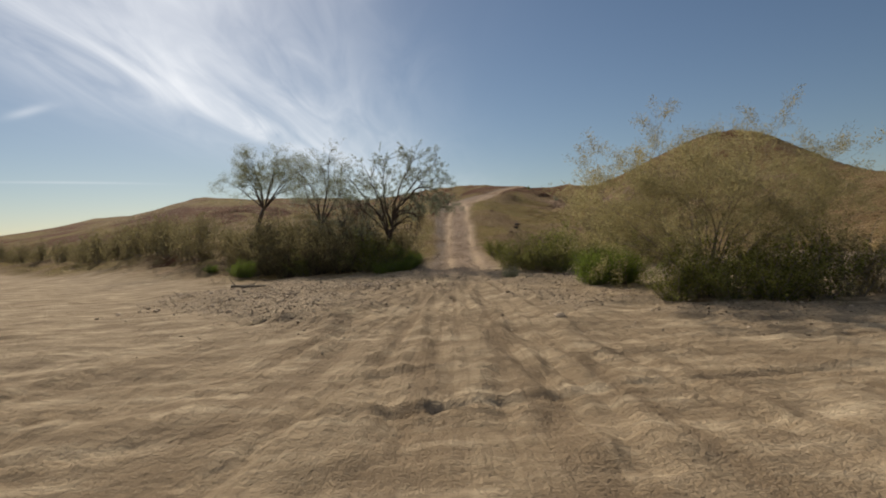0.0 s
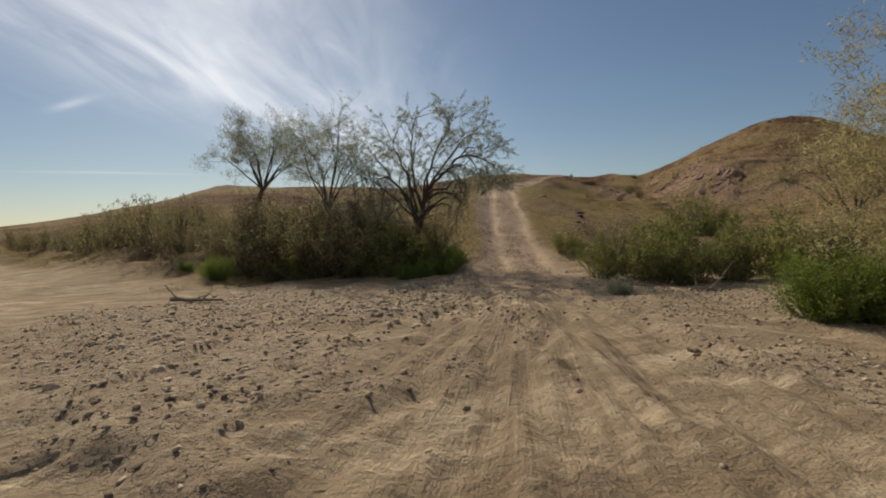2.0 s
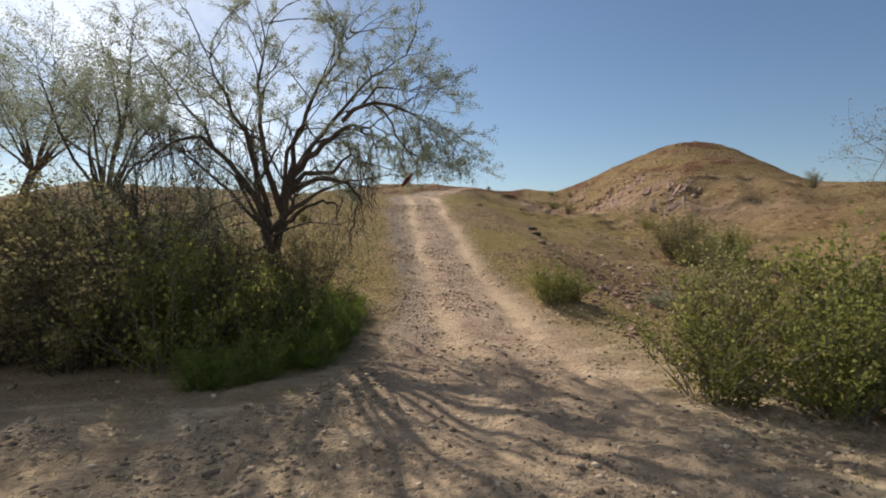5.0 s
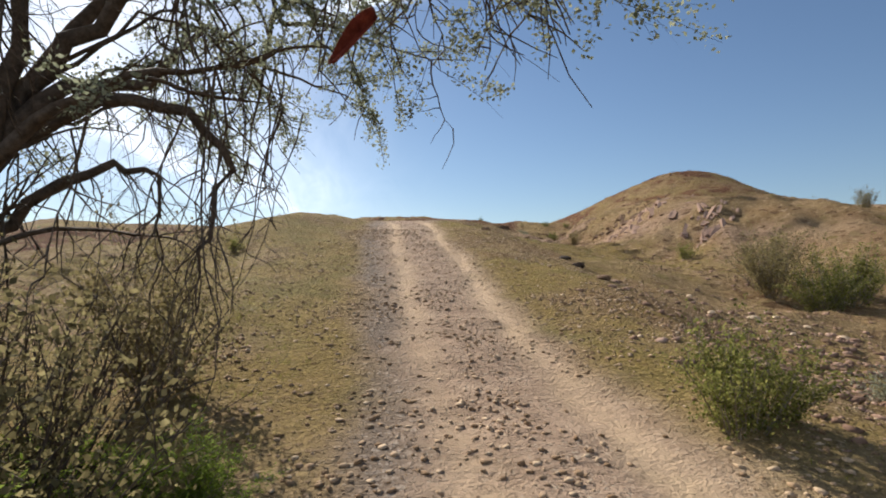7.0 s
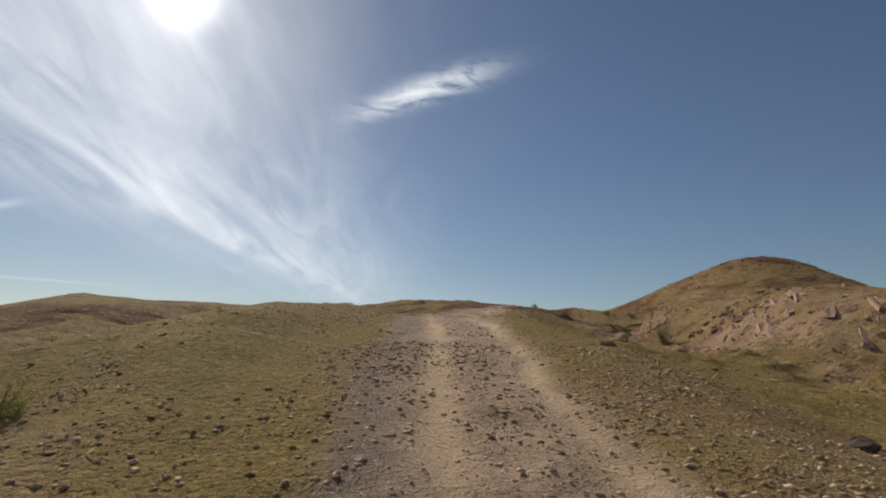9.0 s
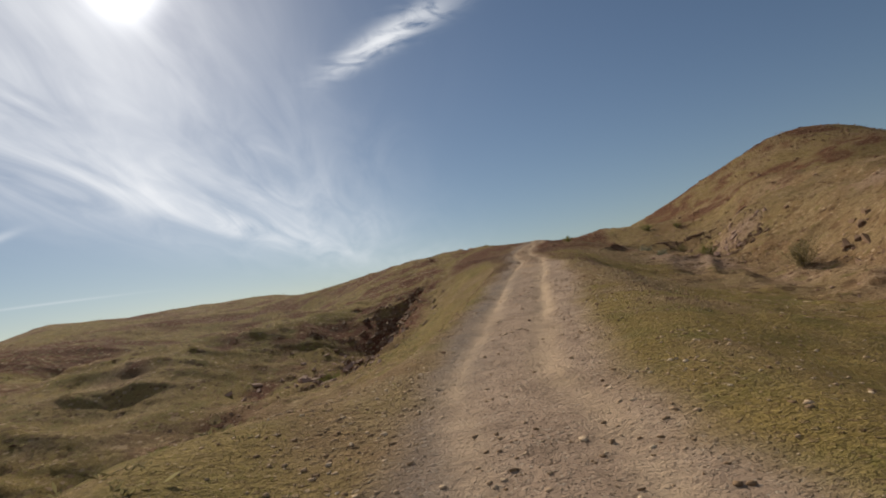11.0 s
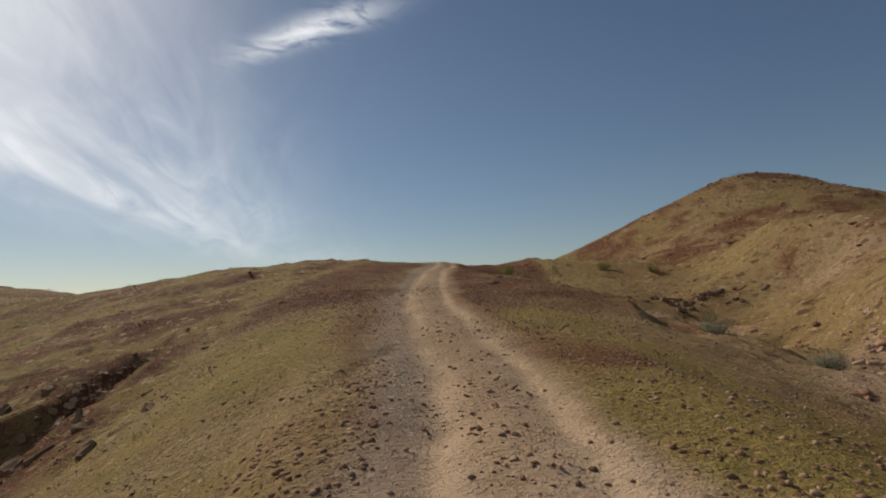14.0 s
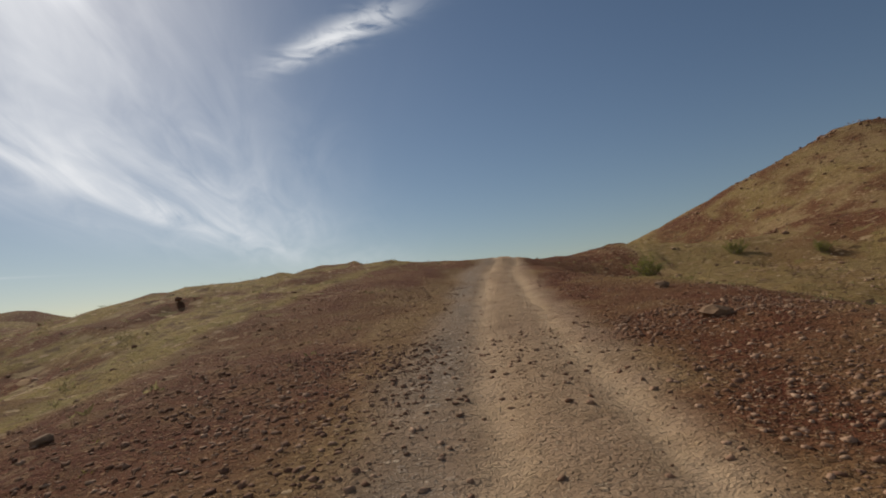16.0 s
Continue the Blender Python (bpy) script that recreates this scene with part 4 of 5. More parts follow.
def make_bush(name, label, leafmat, rng, stems=34, height=1.3, spread=0.9, forks=7, per=26, leaf=(0.011, 0.036), bark=BARK_GREY, bare=0.0, jitter=0.045, thick=1.0):
    """A shrub of many stems from one foot, with fine leaves towards the ends."""
    bush = thing(name, label, "bush", (0, 0, -50))
    wood, fol, twigs = Soup(), Soup(), []
    for s in range(stems):
        a, lean = rng.uniform(0, 2 * math.pi), abs(rng.gauss(0, 0.55)) * spread + 0.05
        d = Vector((math.cos(a) * lean, math.sin(a) * lean, 1.0))
        foot = Vector((math.cos(a) * rng.uniform(0, 0.28), math.sin(a) * rng.uniform(0, 0.28), -0.08))
        ln = height * rng.uniform(0.65, 1.1) * (1.0 - 0.12 * lean)
        pts, end = wander(foot, d, ln, 5, rng, 0.15, -0.01)
        wood.tube(pts, 0.011 * thick, 0.004, 3)
        for _ in range(forks):
            q = pts[rng.randint(1, 5)]
            p2, _ = wander(q, end + Vector((rng.gauss(0, 0.75), rng.gauss(0, 0.75), rng.gauss(0.15, 0.5))), ln * rng.uniform(0.18, 0.42), 3, rng, 0.3, 0)
            wood.twig(p2, 0.0045)
            if rng.random() >= bare:
                twigs.append(p2)
        twigs.append(pts[3:])
    leaves_on(fol, twigs, per, leaf[0], leaf[1], rng, jitter)
    tagged(part("branchwork", wood.mesh("branchwork", bark), bush), kind="stuff")
    part("foliage", fol.mesh("foliage", leafmat), bush)
    return bush


def plant(proto, x, y, size, turn, squash=1.0, label="", group=""):
    ob = copy_thing(proto, pose(x, y, hz(x, y) - 0.03, 0, 0, turn) @ Matrix.Diagonal((size, size, size * squash, 1)))
    return tagged(ob, label, "", group)


def stone_mesh(name, mat, rng, flat=0.65, chunky=0.3, level=1):
    bm = bmesh.new()
    bmesh.ops.create_icosphere(bm, subdivisions=level, radius=1)
    sx, sy = rng.uniform(0.75, 1.25), rng.uniform(0.75, 1.25)
    for v in bm.verts:
        k = 1 + rng.uniform(-chunky, chunky)
        v.co = Vector((v.co.x * sx * k, v.co.y * sy * k, v.co.z * flat * k))
    me = bpy.data.meshes.new(name)
    bm.to_mesh(me)
    bm.free()
    me.materials.append(mat)
    return me


def gravel(name, label, mat, xs, ys, sizes, seed, flat=0.5):
    """Many loose stones, lying on the ground, as one mesh: shards with eight faces, larger ones with twenty."""
    rng = np.random.default_rng(seed)
    t = (1 + 5 ** 0.5) / 2
    ico = np.array([(-1, t, 0), (1, t, 0), (-1, -t, 0), (1, -t, 0), (0, -1, t), (0, 1, t), (0, -1, -t), (0, 1, -t), (t, 0, -1), (t, 0, 1), (-t, 0, -1), (-t, 0, 1)]) / 1.9
    ico_f = np.array([int(c, 16) for c in "0b5051017" "07a0ab159" "5b4ba2a76" "718394342" "326368389" "49524b62a" "867981"]).reshape(-1, 3)
    octa = np.array([(1, 0, 0), (-1, 0, 0), (0, 1, 0), (0, -1, 0), (0, 0, 1), (0, 0, -1)], float)
    octa_f = np.array([int(c) for c in "024214134304" "205125315035"]).reshape(-1, 3)
    zs = height(xs, ys)
    verts, faces, base = [], [], 0
    small = sizes < np.quantile(sizes, 0.88)
    for pick, pts, tri, jit in ((small, octa, octa_f, 0.45), (~small, ico, ico_f, 0.38)):
        n, k = int(pick.sum()), len(pts)
        shape = pts[None] * (1 + rng.uniform(-jit, jit, (n, k, 1))) + rng.uniform(-0.25, 0.25, (n, k, 3))
        shape = shape * rng.uniform(0.7, 1.35, (n, 1, 3)) * np.array([1, 1, flat])
        a = rng.uniform(0, 2 * np.pi, n)
        c, s = np.cos(a)[:, None], np.sin(a)[:, None]
        co = np.stack([shape[:, :, 0] * c - shape[:, :, 1] * s, shape[:, :, 0] * s + shape[:, :, 1] * c, shape[:, :, 2]], 2) * sizes[pick][:, None, None]
        co += np.stack([xs[pick], ys[pick], zs[pick] + sizes[pick] * 0.06], 1)[:, None, :]
        verts.append(co.reshape(-1, 3))
        faces.append((tri[None] + base + (np.arange(n) * k)[:, None, None]).reshape(-1, 3))
        base += n * k
    verts, faces = np.concatenate(verts), np.concatenate(faces)
    me = bpy.data.meshes.new(name)
    me.vertices.add(len(verts))
    me.vertices.foreach_set("co", verts.ravel())
    me.loops.add(faces.size)
    me.loops.foreach_set("vertex_index", faces.ravel().astype(np.int32))
    me.polygons.add(len(faces))
    me.polygons.foreach_set("loop_start", np.arange(0, faces.size, 3, dtype=np.int32))
    me.update(calc_edges=True)
    me.materials.append(mat)
    return tagged(new(name, me), label, "stones", kind="stuff")


# ---- trees ----
def near_path(p):
    """Where the vehicle drives: kept clear of limbs."""
    return -0.75 < p.x < 2.3 and p.z < 2.75


def dome_limbs(rng, fork, centre, radii, n, radius):
    """Limbs that rise from a fork and end all over a rounded crown."""
    out = []
    for i in range(n):
        up = -0.35 + 1.3 * (i + 0.5) / n
        a = i * 2.4 + rng.uniform(-0.3, 0.3)
        flat = math.sqrt(max(0.05, 1 - min(1, up) ** 2))
        end = Vector(centre) + Vector((math.cos(a) * flat * radii[0], math.sin(a) * flat * radii[1], min(1, up) * radii[2])) * rng.uniform(0.75, 1.05)
        mid = Vector(fork).lerp(end, 0.5) + Vector((rng.gauss(0, 0.2), rng.gauss(0, 0.2), 0.2))
        out.append((radius, True, [tuple(fork), tuple(mid), tuple(end)]))
    return out


def build_trees():
    rng = random.Random(11)
    z = hz(-2.6, 27.2) - 0.1
    make_tree("ironwood_tree", "gnarled ironwood tree with arching limbs and sparse grey-green leaves", (-2.6, 27.2, z),
              [((0.1, 0.0, 1.0), 1.5, 0.15, (0, 0, 0)), ((-0.35, 0.2, 1.0), 1.3, 0.09, (-0.2, 0.1, 0))],
              rng, BARK_DARK, LEAF_TREE, leaf=(0.0075, 0.025), per=85, kids=(2, 2), skip=0.12, hang=260, jitter=0.028, avoid=near_path, level=4, bare_below=2.0,
              sprays=[[(0.35, 0.3, 2.6), (0.9, 0.75, 3.3), (1.3, 1.25, 3.3), (1.65, 1.7, 2.65)], [(0.35, 0.3, 2.6), (0.8, 0.6, 3.2), (1.2, 0.95, 3.25), (1.5, 1.15, 2.75)],
                      [(0.7, 0.2, 3.1), (1.5, 0.25, 3.4), (2.1, 0.3, 3.1), (2.34, 0.4, 2.5)], [(0.7, 0.2, 3.1), (1.6, 0.2, 3.5), (2.3, 0.3, 3.2), (2.5, 0.45, 2.65)], [(0.7, 0.2, 3.1), (1.4, 0.2, 3.3), (1.9, 0.3, 3.15), (2.12, 0.4, 2.75)],
                      [(0.3, 0.28, 2.3), (0.75, 0.5, 2.55), (1.1, 0.7, 2.6), (1.4, 0.9, 2.25)], [(0.3, 0.28, 2.3), (0.7, 0.4, 2.7), (1.0, 0.5, 2.85), (1.35, 0.65, 2.45)]],
              limbs=[(0.085, 2, [(0.05, 0.15, 1.3), (0.2, 0.1, 2.1), (0.43, 0.27, 2.66), (0.85, 0.24, 3.1), (1.25, 0.2, 3.42), (1.6, 0.3, 3.4), (1.75, 0.45, 3.1)]),
                     (0.06, 2, [(0.2, 0.1, 2.1), (0.49, 0.29, 2.55), (0.98, 0.22, 2.58), (1.3, 0.21, 2.9), (1.55, 0.25, 2.8)]),
                     (0.05, False, [(0.3, 0.28, 2.3), (0.8, 0.22, 2.5), (1.25, 0.2, 2.45), (1.52, 0.23, 2.05), (1.36, 0.18, 1.68), (1.3, 0.21, 1.4)]),
                     (0.045, False, [(0.1, 0.1, 1.5), (0.4, 0.21, 1.9), (0.82, 0.18, 2.1), (1.09, 0.21, 2.05), (1.11, 0.21, 1.57)]),
                     (0.04, True, [(1.2, -0.45, 3.4), (1.75, -0.6, 3.7), (2.2, -0.8, 3.5), (2.55, -0.95, 3.25)]),
                     (0.022, True, [(1.75, -0.6, 3.65), (2.1, -0.95, 3.1), (2.33, -1.15, 2.62), (2.55, -1.2, 2.5)]),
                     (0.035, True, [(1.3, -0.45, 3.45), (1.8, -0.6, 3.85), (2.3, -0.8, 3.8)]),
                     (0.06, True, [(0.2, 0.1, 2.1), (0.35, 0.2, 3.1), (0.7, 0.2, 3.9), (1.1, 0.21, 4.6), (1.3, 0.26, 5.1)]),
                     (0.05, True, [(0.35, 0.3, 2.6), (1, 0.38, 3.6), (1.7, 0.48, 4.4), (2.3, 0.54, 4.8)]),
                     (0.06, True, [(0.1, 0.15, 1.9), (-0.1, -0.3, 3), (-0.2, -0.3, 4), (0, -0.2, 5)]),
                     (0.05, True, [(0, 0, 1.7), (-0.6, -0.3, 2.6), (-1.2, -0.5, 3.5), (-1.8, -0.5, 4.3)]),
                     (0.045, True, [(0, 0, 1.5), (-0.7, 0.2, 2.2), (-1.5, 0.2, 2.9), (-2.3, 0.2, 3.3)]),
                     (0.05, False, [(0, 0, 1.6), (-0.4, -0.5, 2.5), (-0.9, -0.9, 3), (-1.3, -1.2, 2.8), (-1.5, -1.3, 2.2)]),
                     (0.05, True, [(0, 0, 1.8), (-0.2, -0.6, 2.8), (-0.5, -1.1, 3.6), (-0.7, -1.5, 4.2)]),
                     (0.045, False, [(0.1, 0.15, 1.9), (0.3, -0.12, 2.9), (0.6, -0.53, 3.3), (0.8, -0.78, 3), (0.85, -0.86, 2.4)])])
    rng = random.Random(12)
    make_tree("ironwood_tree", "many-stemmed ironwood tree with thin grey-green foliage", (-4.4, 27.0, hz(-4.4, 27.0) - 0.1),
              [((0.1, 0.1, 1.0), 1.4, 0.09, (0, 0, 0)), ((-0.45, 0.1, 1.0), 1.3, 0.07, (-0.2, 0, 0)), ((0.3, -0.35, 1.0), 1.3, 0.07, (0.1, -0.1, 0))],
              rng, BARK_DARK, LEAF_TREE, leaf=(0.008, 0.028), per=46, kids=(2, 3), skip=0.2, hang=70, jitter=0.07, avoid=near_path, level=4, bare_below=1.4)
    rng = random.Random(13)
    make_tree("palo_verde_tree", "slender palo verde tree with wispy grey twigs", (-6.4, 29.6, hz(-6.4, 29.6) - 0.1), [],
              rng, BARK_DARK, LEAF_TREE, leaf=(0.010, 0.045), per=30, kids=(2, 2), skip=0.15, jitter=0.06, thick_crown=2, side=0.75,
              limbs=[(0.12, None, [(0, 0, 0), (0.1, 0, 1.2), (0.0, 0, 2.3)]), (0.05, True, [(0, 0, 2.2), (0.3, 0, 3.7), (0.5, 0, 4.8), (0.55, 0, 5.7)])] + dome_limbs(rng, (0, 0, 2.2), (0, 0, 3.8), (1.7, 1.5, 1.7), 11, 0.04))
    rng = random.Random(14)
    make_tree("ironwood_tree", "leaning ironwood tree with a rounded leafy crown", (-12.4, 36.2, hz(-12.4, 36.2) - 0.1), [],
              rng, BARK_DARK, LEAF_TREE, leaf=(0.018, 0.052), per=36, kids=(2, 2), skip=0.1, jitter=0.10, thick_crown=2, side=0.9,
              limbs=[(0.2, None, [(0, 0, 0), (0.35, 0, 1.5), (0.9, 0, 3.2)])] + dome_limbs(rng, (0.9, 0, 3.1), (1.1, 0, 4.9), (2.5, 2.0, 1.7), 13, 0.05))
    rng = random.Random(15)
    make_tree("palo_verde_tree", "wide many-stemmed palo verde tree with fine yellowish foliage", (6.7, 14.2, hz(6.7, 14.2) - 0.1), [],
              rng, BARK_GREY, LEAF_PALO, leaf=(0.0055, 0.075), per=78, kids=(2, 2), skip=0.05, jitter=0.07, thick_crown=2, side=0.85, bare_below=0.3,
              limbs=dome_limbs(rng, (0, 0, 0.1), (0, 0, 1.95), (3.4, 2.7, 1.7), 28, 0.025))
    rng = random.Random(16)
    make_tree("desert_tree", "half-dry desert tree with fine brownish twigs", (13.4, 29.0, hz(13.4, 29.0) - 0.1), [],
              rng, BARK_DARK, LEAF_DUSTY, leaf=(0.010, 0.055), per=12, kids=(2, 2), skip=0.1, jitter=0.08, thick_crown=2, side=0.9,
              limbs=[(0.15, None, [(0, 0, 0), (-0.2, 0, 0.8), (-0.1, 0, 1.6)])] + dome_limbs(rng, (-0.1, 0, 1.5), (0, 0, 3.6), (2.5, 2.2, 2.0), 14, 0.035))
    # strip of red cloth tied to a limb over the track
    cloth = Soup()
    top, rows_n = Vector((-0.27, 26.05, 2.96)), 9
    for i in range(rows_n):
        f = i / (rows_n - 1)
        c = top + Vector((-0.17 * f, -0.02 * math.sin(5 * f), -0.20 * f))
        w = 0.007 + 0.026 * math.sin(math.pi * min(1, f * 0.75 + 0.12))
        for j in range(4):
            a = (j / 3 - 0.5) * 2
            cloth.v.append(c + Vector((a * w * 0.7, 0.03 * math.sin(3 * f + 2.2 * a), -a * w * 0.7)))
    for i in range(rows_n - 1):
        for j in range(3):
            q = i * 4 + j
            cloth.f.append((q, q + 1, q + 5, q + 4))
    me = cloth.mesh("red_cloth_strip", RED_CLOTH, True)
    ob = tagged(new("red_cloth_strip", me), "faded red cloth strip tied to an ironwood limb", "cloth strip")
    sol = ob.modifiers.new("thick", "SOLIDIFY")
    sol.thickness = 0.006


build_trees()


# ---- bushes ----
def build_bushes():
    rng = random.Random(23)
    creo = make_bush("creosote_bush", "dense dark green creosote bush", LEAF_CREOSOTE, rng, stems=40, height=1.4, spread=1.0, forks=8, per=16, leaf=(0.019, 0.054))
    open_creo = make_bush("creosote_bush", "open olive green creosote bush", LEAF_CREOSOTE, rng, stems=30, height=1.2, spread=0.85, forks=9, per=17, leaf=(0.015, 0.046))
    bright = make_bush("green_shrub", "rounded bright green shrub", LEAF_BRIGHT, rng, stems=60, height=0.95, spread=1.15, forks=9, per=26, leaf=(0.007, 0.050))
    dusty = make_bush("dusty_bush", "dusty brownish desert bush", LEAF_DUSTY, rng, stems=36, height=1.55, spread=0.95, forks=9, per=14, leaf=(0.016, 0.056), bark=BARK_GREY, bare=0.1)
    brown = make_bush("brown_bush", "dark brownish half-dry desert bush", LEAF_BROWN, rng, stems=40, height=1.6, spread=0.95, forks=10, per=15, leaf=(0.017, 0.050), bark=BARK_DARK, bare=0.15)
    far_bush = make_bush("dusty_bush", "dusty brownish desert bush far along the wash", LEAF_BROWN, rng, stems=30, height=1.9, spread=0.95, forks=8, per=12, leaf=(0.022, 0.07))
    grey = make_bush("brittlebush", "low pale grey-green brittlebush", LEAF_GREY, rng, stems=34, height=0.6, spread=1.2, forks=6, per=16, leaf=(0.014, 0.04))
    dead = make_bush("dead_thicket", "tangled dark dead twigs round the ironwood trunk", LEAF_BROWN, rng, stems=46, height=1.7, spread=0.8, forks=12, per=2, leaf=(0.008, 0.03), bark=BARK_DARK, bare=0.6, thick=1.5)
    rows = random.Random(5)

    def put(proto, spots, group, label=""):
        for x, y, s in spots:
            plant(proto, x, y, s * rows.uniform(0.86, 1.16), rows.uniform(0, 360), rows.uniform(0.82, 1.15), label, group)

    put(creo, [(-2.35, 25.0, 0.8), (-3.4, 24.8, 0.95), (-6.4, 25.6, 0.9)], "bushes along the wash")
    put(brown, [(-4.2, 26.8, 1.2), (-5.3, 27.8, 1.45), (-6.8, 28.4, 1.6), (-8.4, 28.6, 1.55), (-3.3, 27.8, 1.1), (-9.6, 30.4, 1.5), (-4.6, 25.0, 1.0), (-5.6, 25.5, 1.1), (-7.4, 26.2, 1.1), (-3.0, 26.2, 1.0), (-5.4, 27.0, 1.25), (-7.0, 27.6, 1.3), (-8.6, 27.4, 1.15), (-4.0, 28.2, 1.1), (-2.7, 26.5, 0.8), (-2.0, 26.4, 0.85)], "brown bushes along the wash")
    put(dead, [(-2.7, 26.8, 0.95), (-2.2, 27.3, 0.85)], "dead thicket under the tree")
    put(open_creo, [(2.7, 22.9, 0.9), (4.8, 22.3, 1.15), (7.2, 22.8, 1.2), (9.8, 23.6, 1.2)], "open bushes beside the track")
    put(creo, [(3.7, 22.4, 0.85), (6.0, 22.5, 1.0), (5.0, 23.9, 1.1), (8.4, 23.4, 1.05)], "bushes beside the track")
    put(brown, [(3.4, 24.0, 0.75), (6.6, 24.2, 0.85), (4.3, 22.9, 0.7), (8.9, 22.9, 0.8)], "brown bushes beside the track")
    put(bright, [(-9.5, 26.4, 0.95), (4.5, 16.4, 1.05), (5.3, 16.4, 1.0), (-12.6, 30.2, 0.6)], "green shrubs at the wash")
    put(bright, [(-1.7, 24.6, 0.6), (-2.2, 24.1, 0.5), (-1.5, 25.4, 0.62), (-1.4, 26.3, 0.62), (-1.9, 25.9, 0.75), (-2.7, 23.9, 0.45), (-1.35, 27.2, 0.5), (-2.1, 26.8, 0.7)], "weeds under the tree", "lush green weeds beside the track")
    put(dusty, [(-8.0, 29.0, 1.3), (-9.8, 29.0, 1.2), (-11.0, 29.6, 1.0), (-4.6, 29.0, 1.3), (-2.2, 29.4, 0.8), (-6.2, 28.6, 1.3), (-10.2, 31.2, 1.4), (-12.4, 33.6, 1.3), (-11.8, 31.5, 1.0), (-13.8, 32.8, 1.1)], "dusty bushes behind the wash edge")
    put(far_bush, [(-15.4, 35.0, 1.2), (-17.2, 37.2, 1.25), (-19.2, 39.2, 1.3), (-21.5, 41.8, 1.3), (-24.0, 44.4, 1.4), (-26.8, 47.4, 1.4), (-29.6, 50.4, 1.5), (-33.0, 53.6, 1.5), (-36.8, 58.4, 1.6), (-40.5, 62.4, 1.6),
                   (-46.0, 67.0, 1.7), (-52.0, 72.0, 1.8), (-59.0, 78.0, 1.9), (-67.0, 85.0, 2.0), (-14.5, 38.5, 1.3), (-18.5, 43.0, 1.4), (-22.5, 46.5, 1.5), (-27.0, 52.0, 1.6), (-32.0, 58.0, 1.7)], "dusty bushes along the wash")
    put(open_creo, [(5.2, 12.4, 0.95), (6.1, 11.9, 1.05), (7.0, 11.9, 1.1), (8.0, 12.1, 1.15), (6.0, 13.0, 1.2), (7.4, 12.9, 1.25)], "olive bushes under the wide tree")
    put(dusty, [(8.8, 12.0, 0.8), (9.8, 12.4, 0.9), (10.8, 12.8, 0.9)], "bushes under the wide tree")
    put(open_creo, [(2.5, 27.9, 0.7), (2.95, 28.2, 0.62), (10.4, 35.8, 1.0), (11.5, 36.4, 1.05), (12.4, 36.9, 0.85), (5.9, 27.7, 1.15), (6.7, 28.6, 1.1), (15.6, 50.0, 0.8), (7.6, 26.2, 1.1)], "bushes in the gully")
    put(dusty, [(10.2, 37.2, 1.3), (11.9, 39.6, 0.95), (30.0, 54.0, 0.8), (26.2, 100.0, 0.7), (18.1, 71.5, 0.75)], "dusty bushes on the slopes")
    put(open_creo, [(-3.5, 38.2, 0.42), (16.3, 103.8, 0.6), (31.7, 120.4, 0.8), (33.8, 116.0, 0.65), (20.4, 84.1, 0.7), (-5.2, 78.3, 0.7), (21.5, 110.2, 0.5)], "small bushes on the hills")
    put(grey, [(5.6, 29.4, 0.75), (2.4, 19.9, 0.6), (9.0, 31.6, 0.6), (18.5, 89.9, 0.85), (17.5, 84.8, 0.7)], "pale low bushes")
    for proto in (creo, open_creo, bright, dusty, grey, brown, far_bush, dead):
        for ob in (*proto.children_recursive, proto):
            bpy.data.objects.remove(ob)


build_bushes()


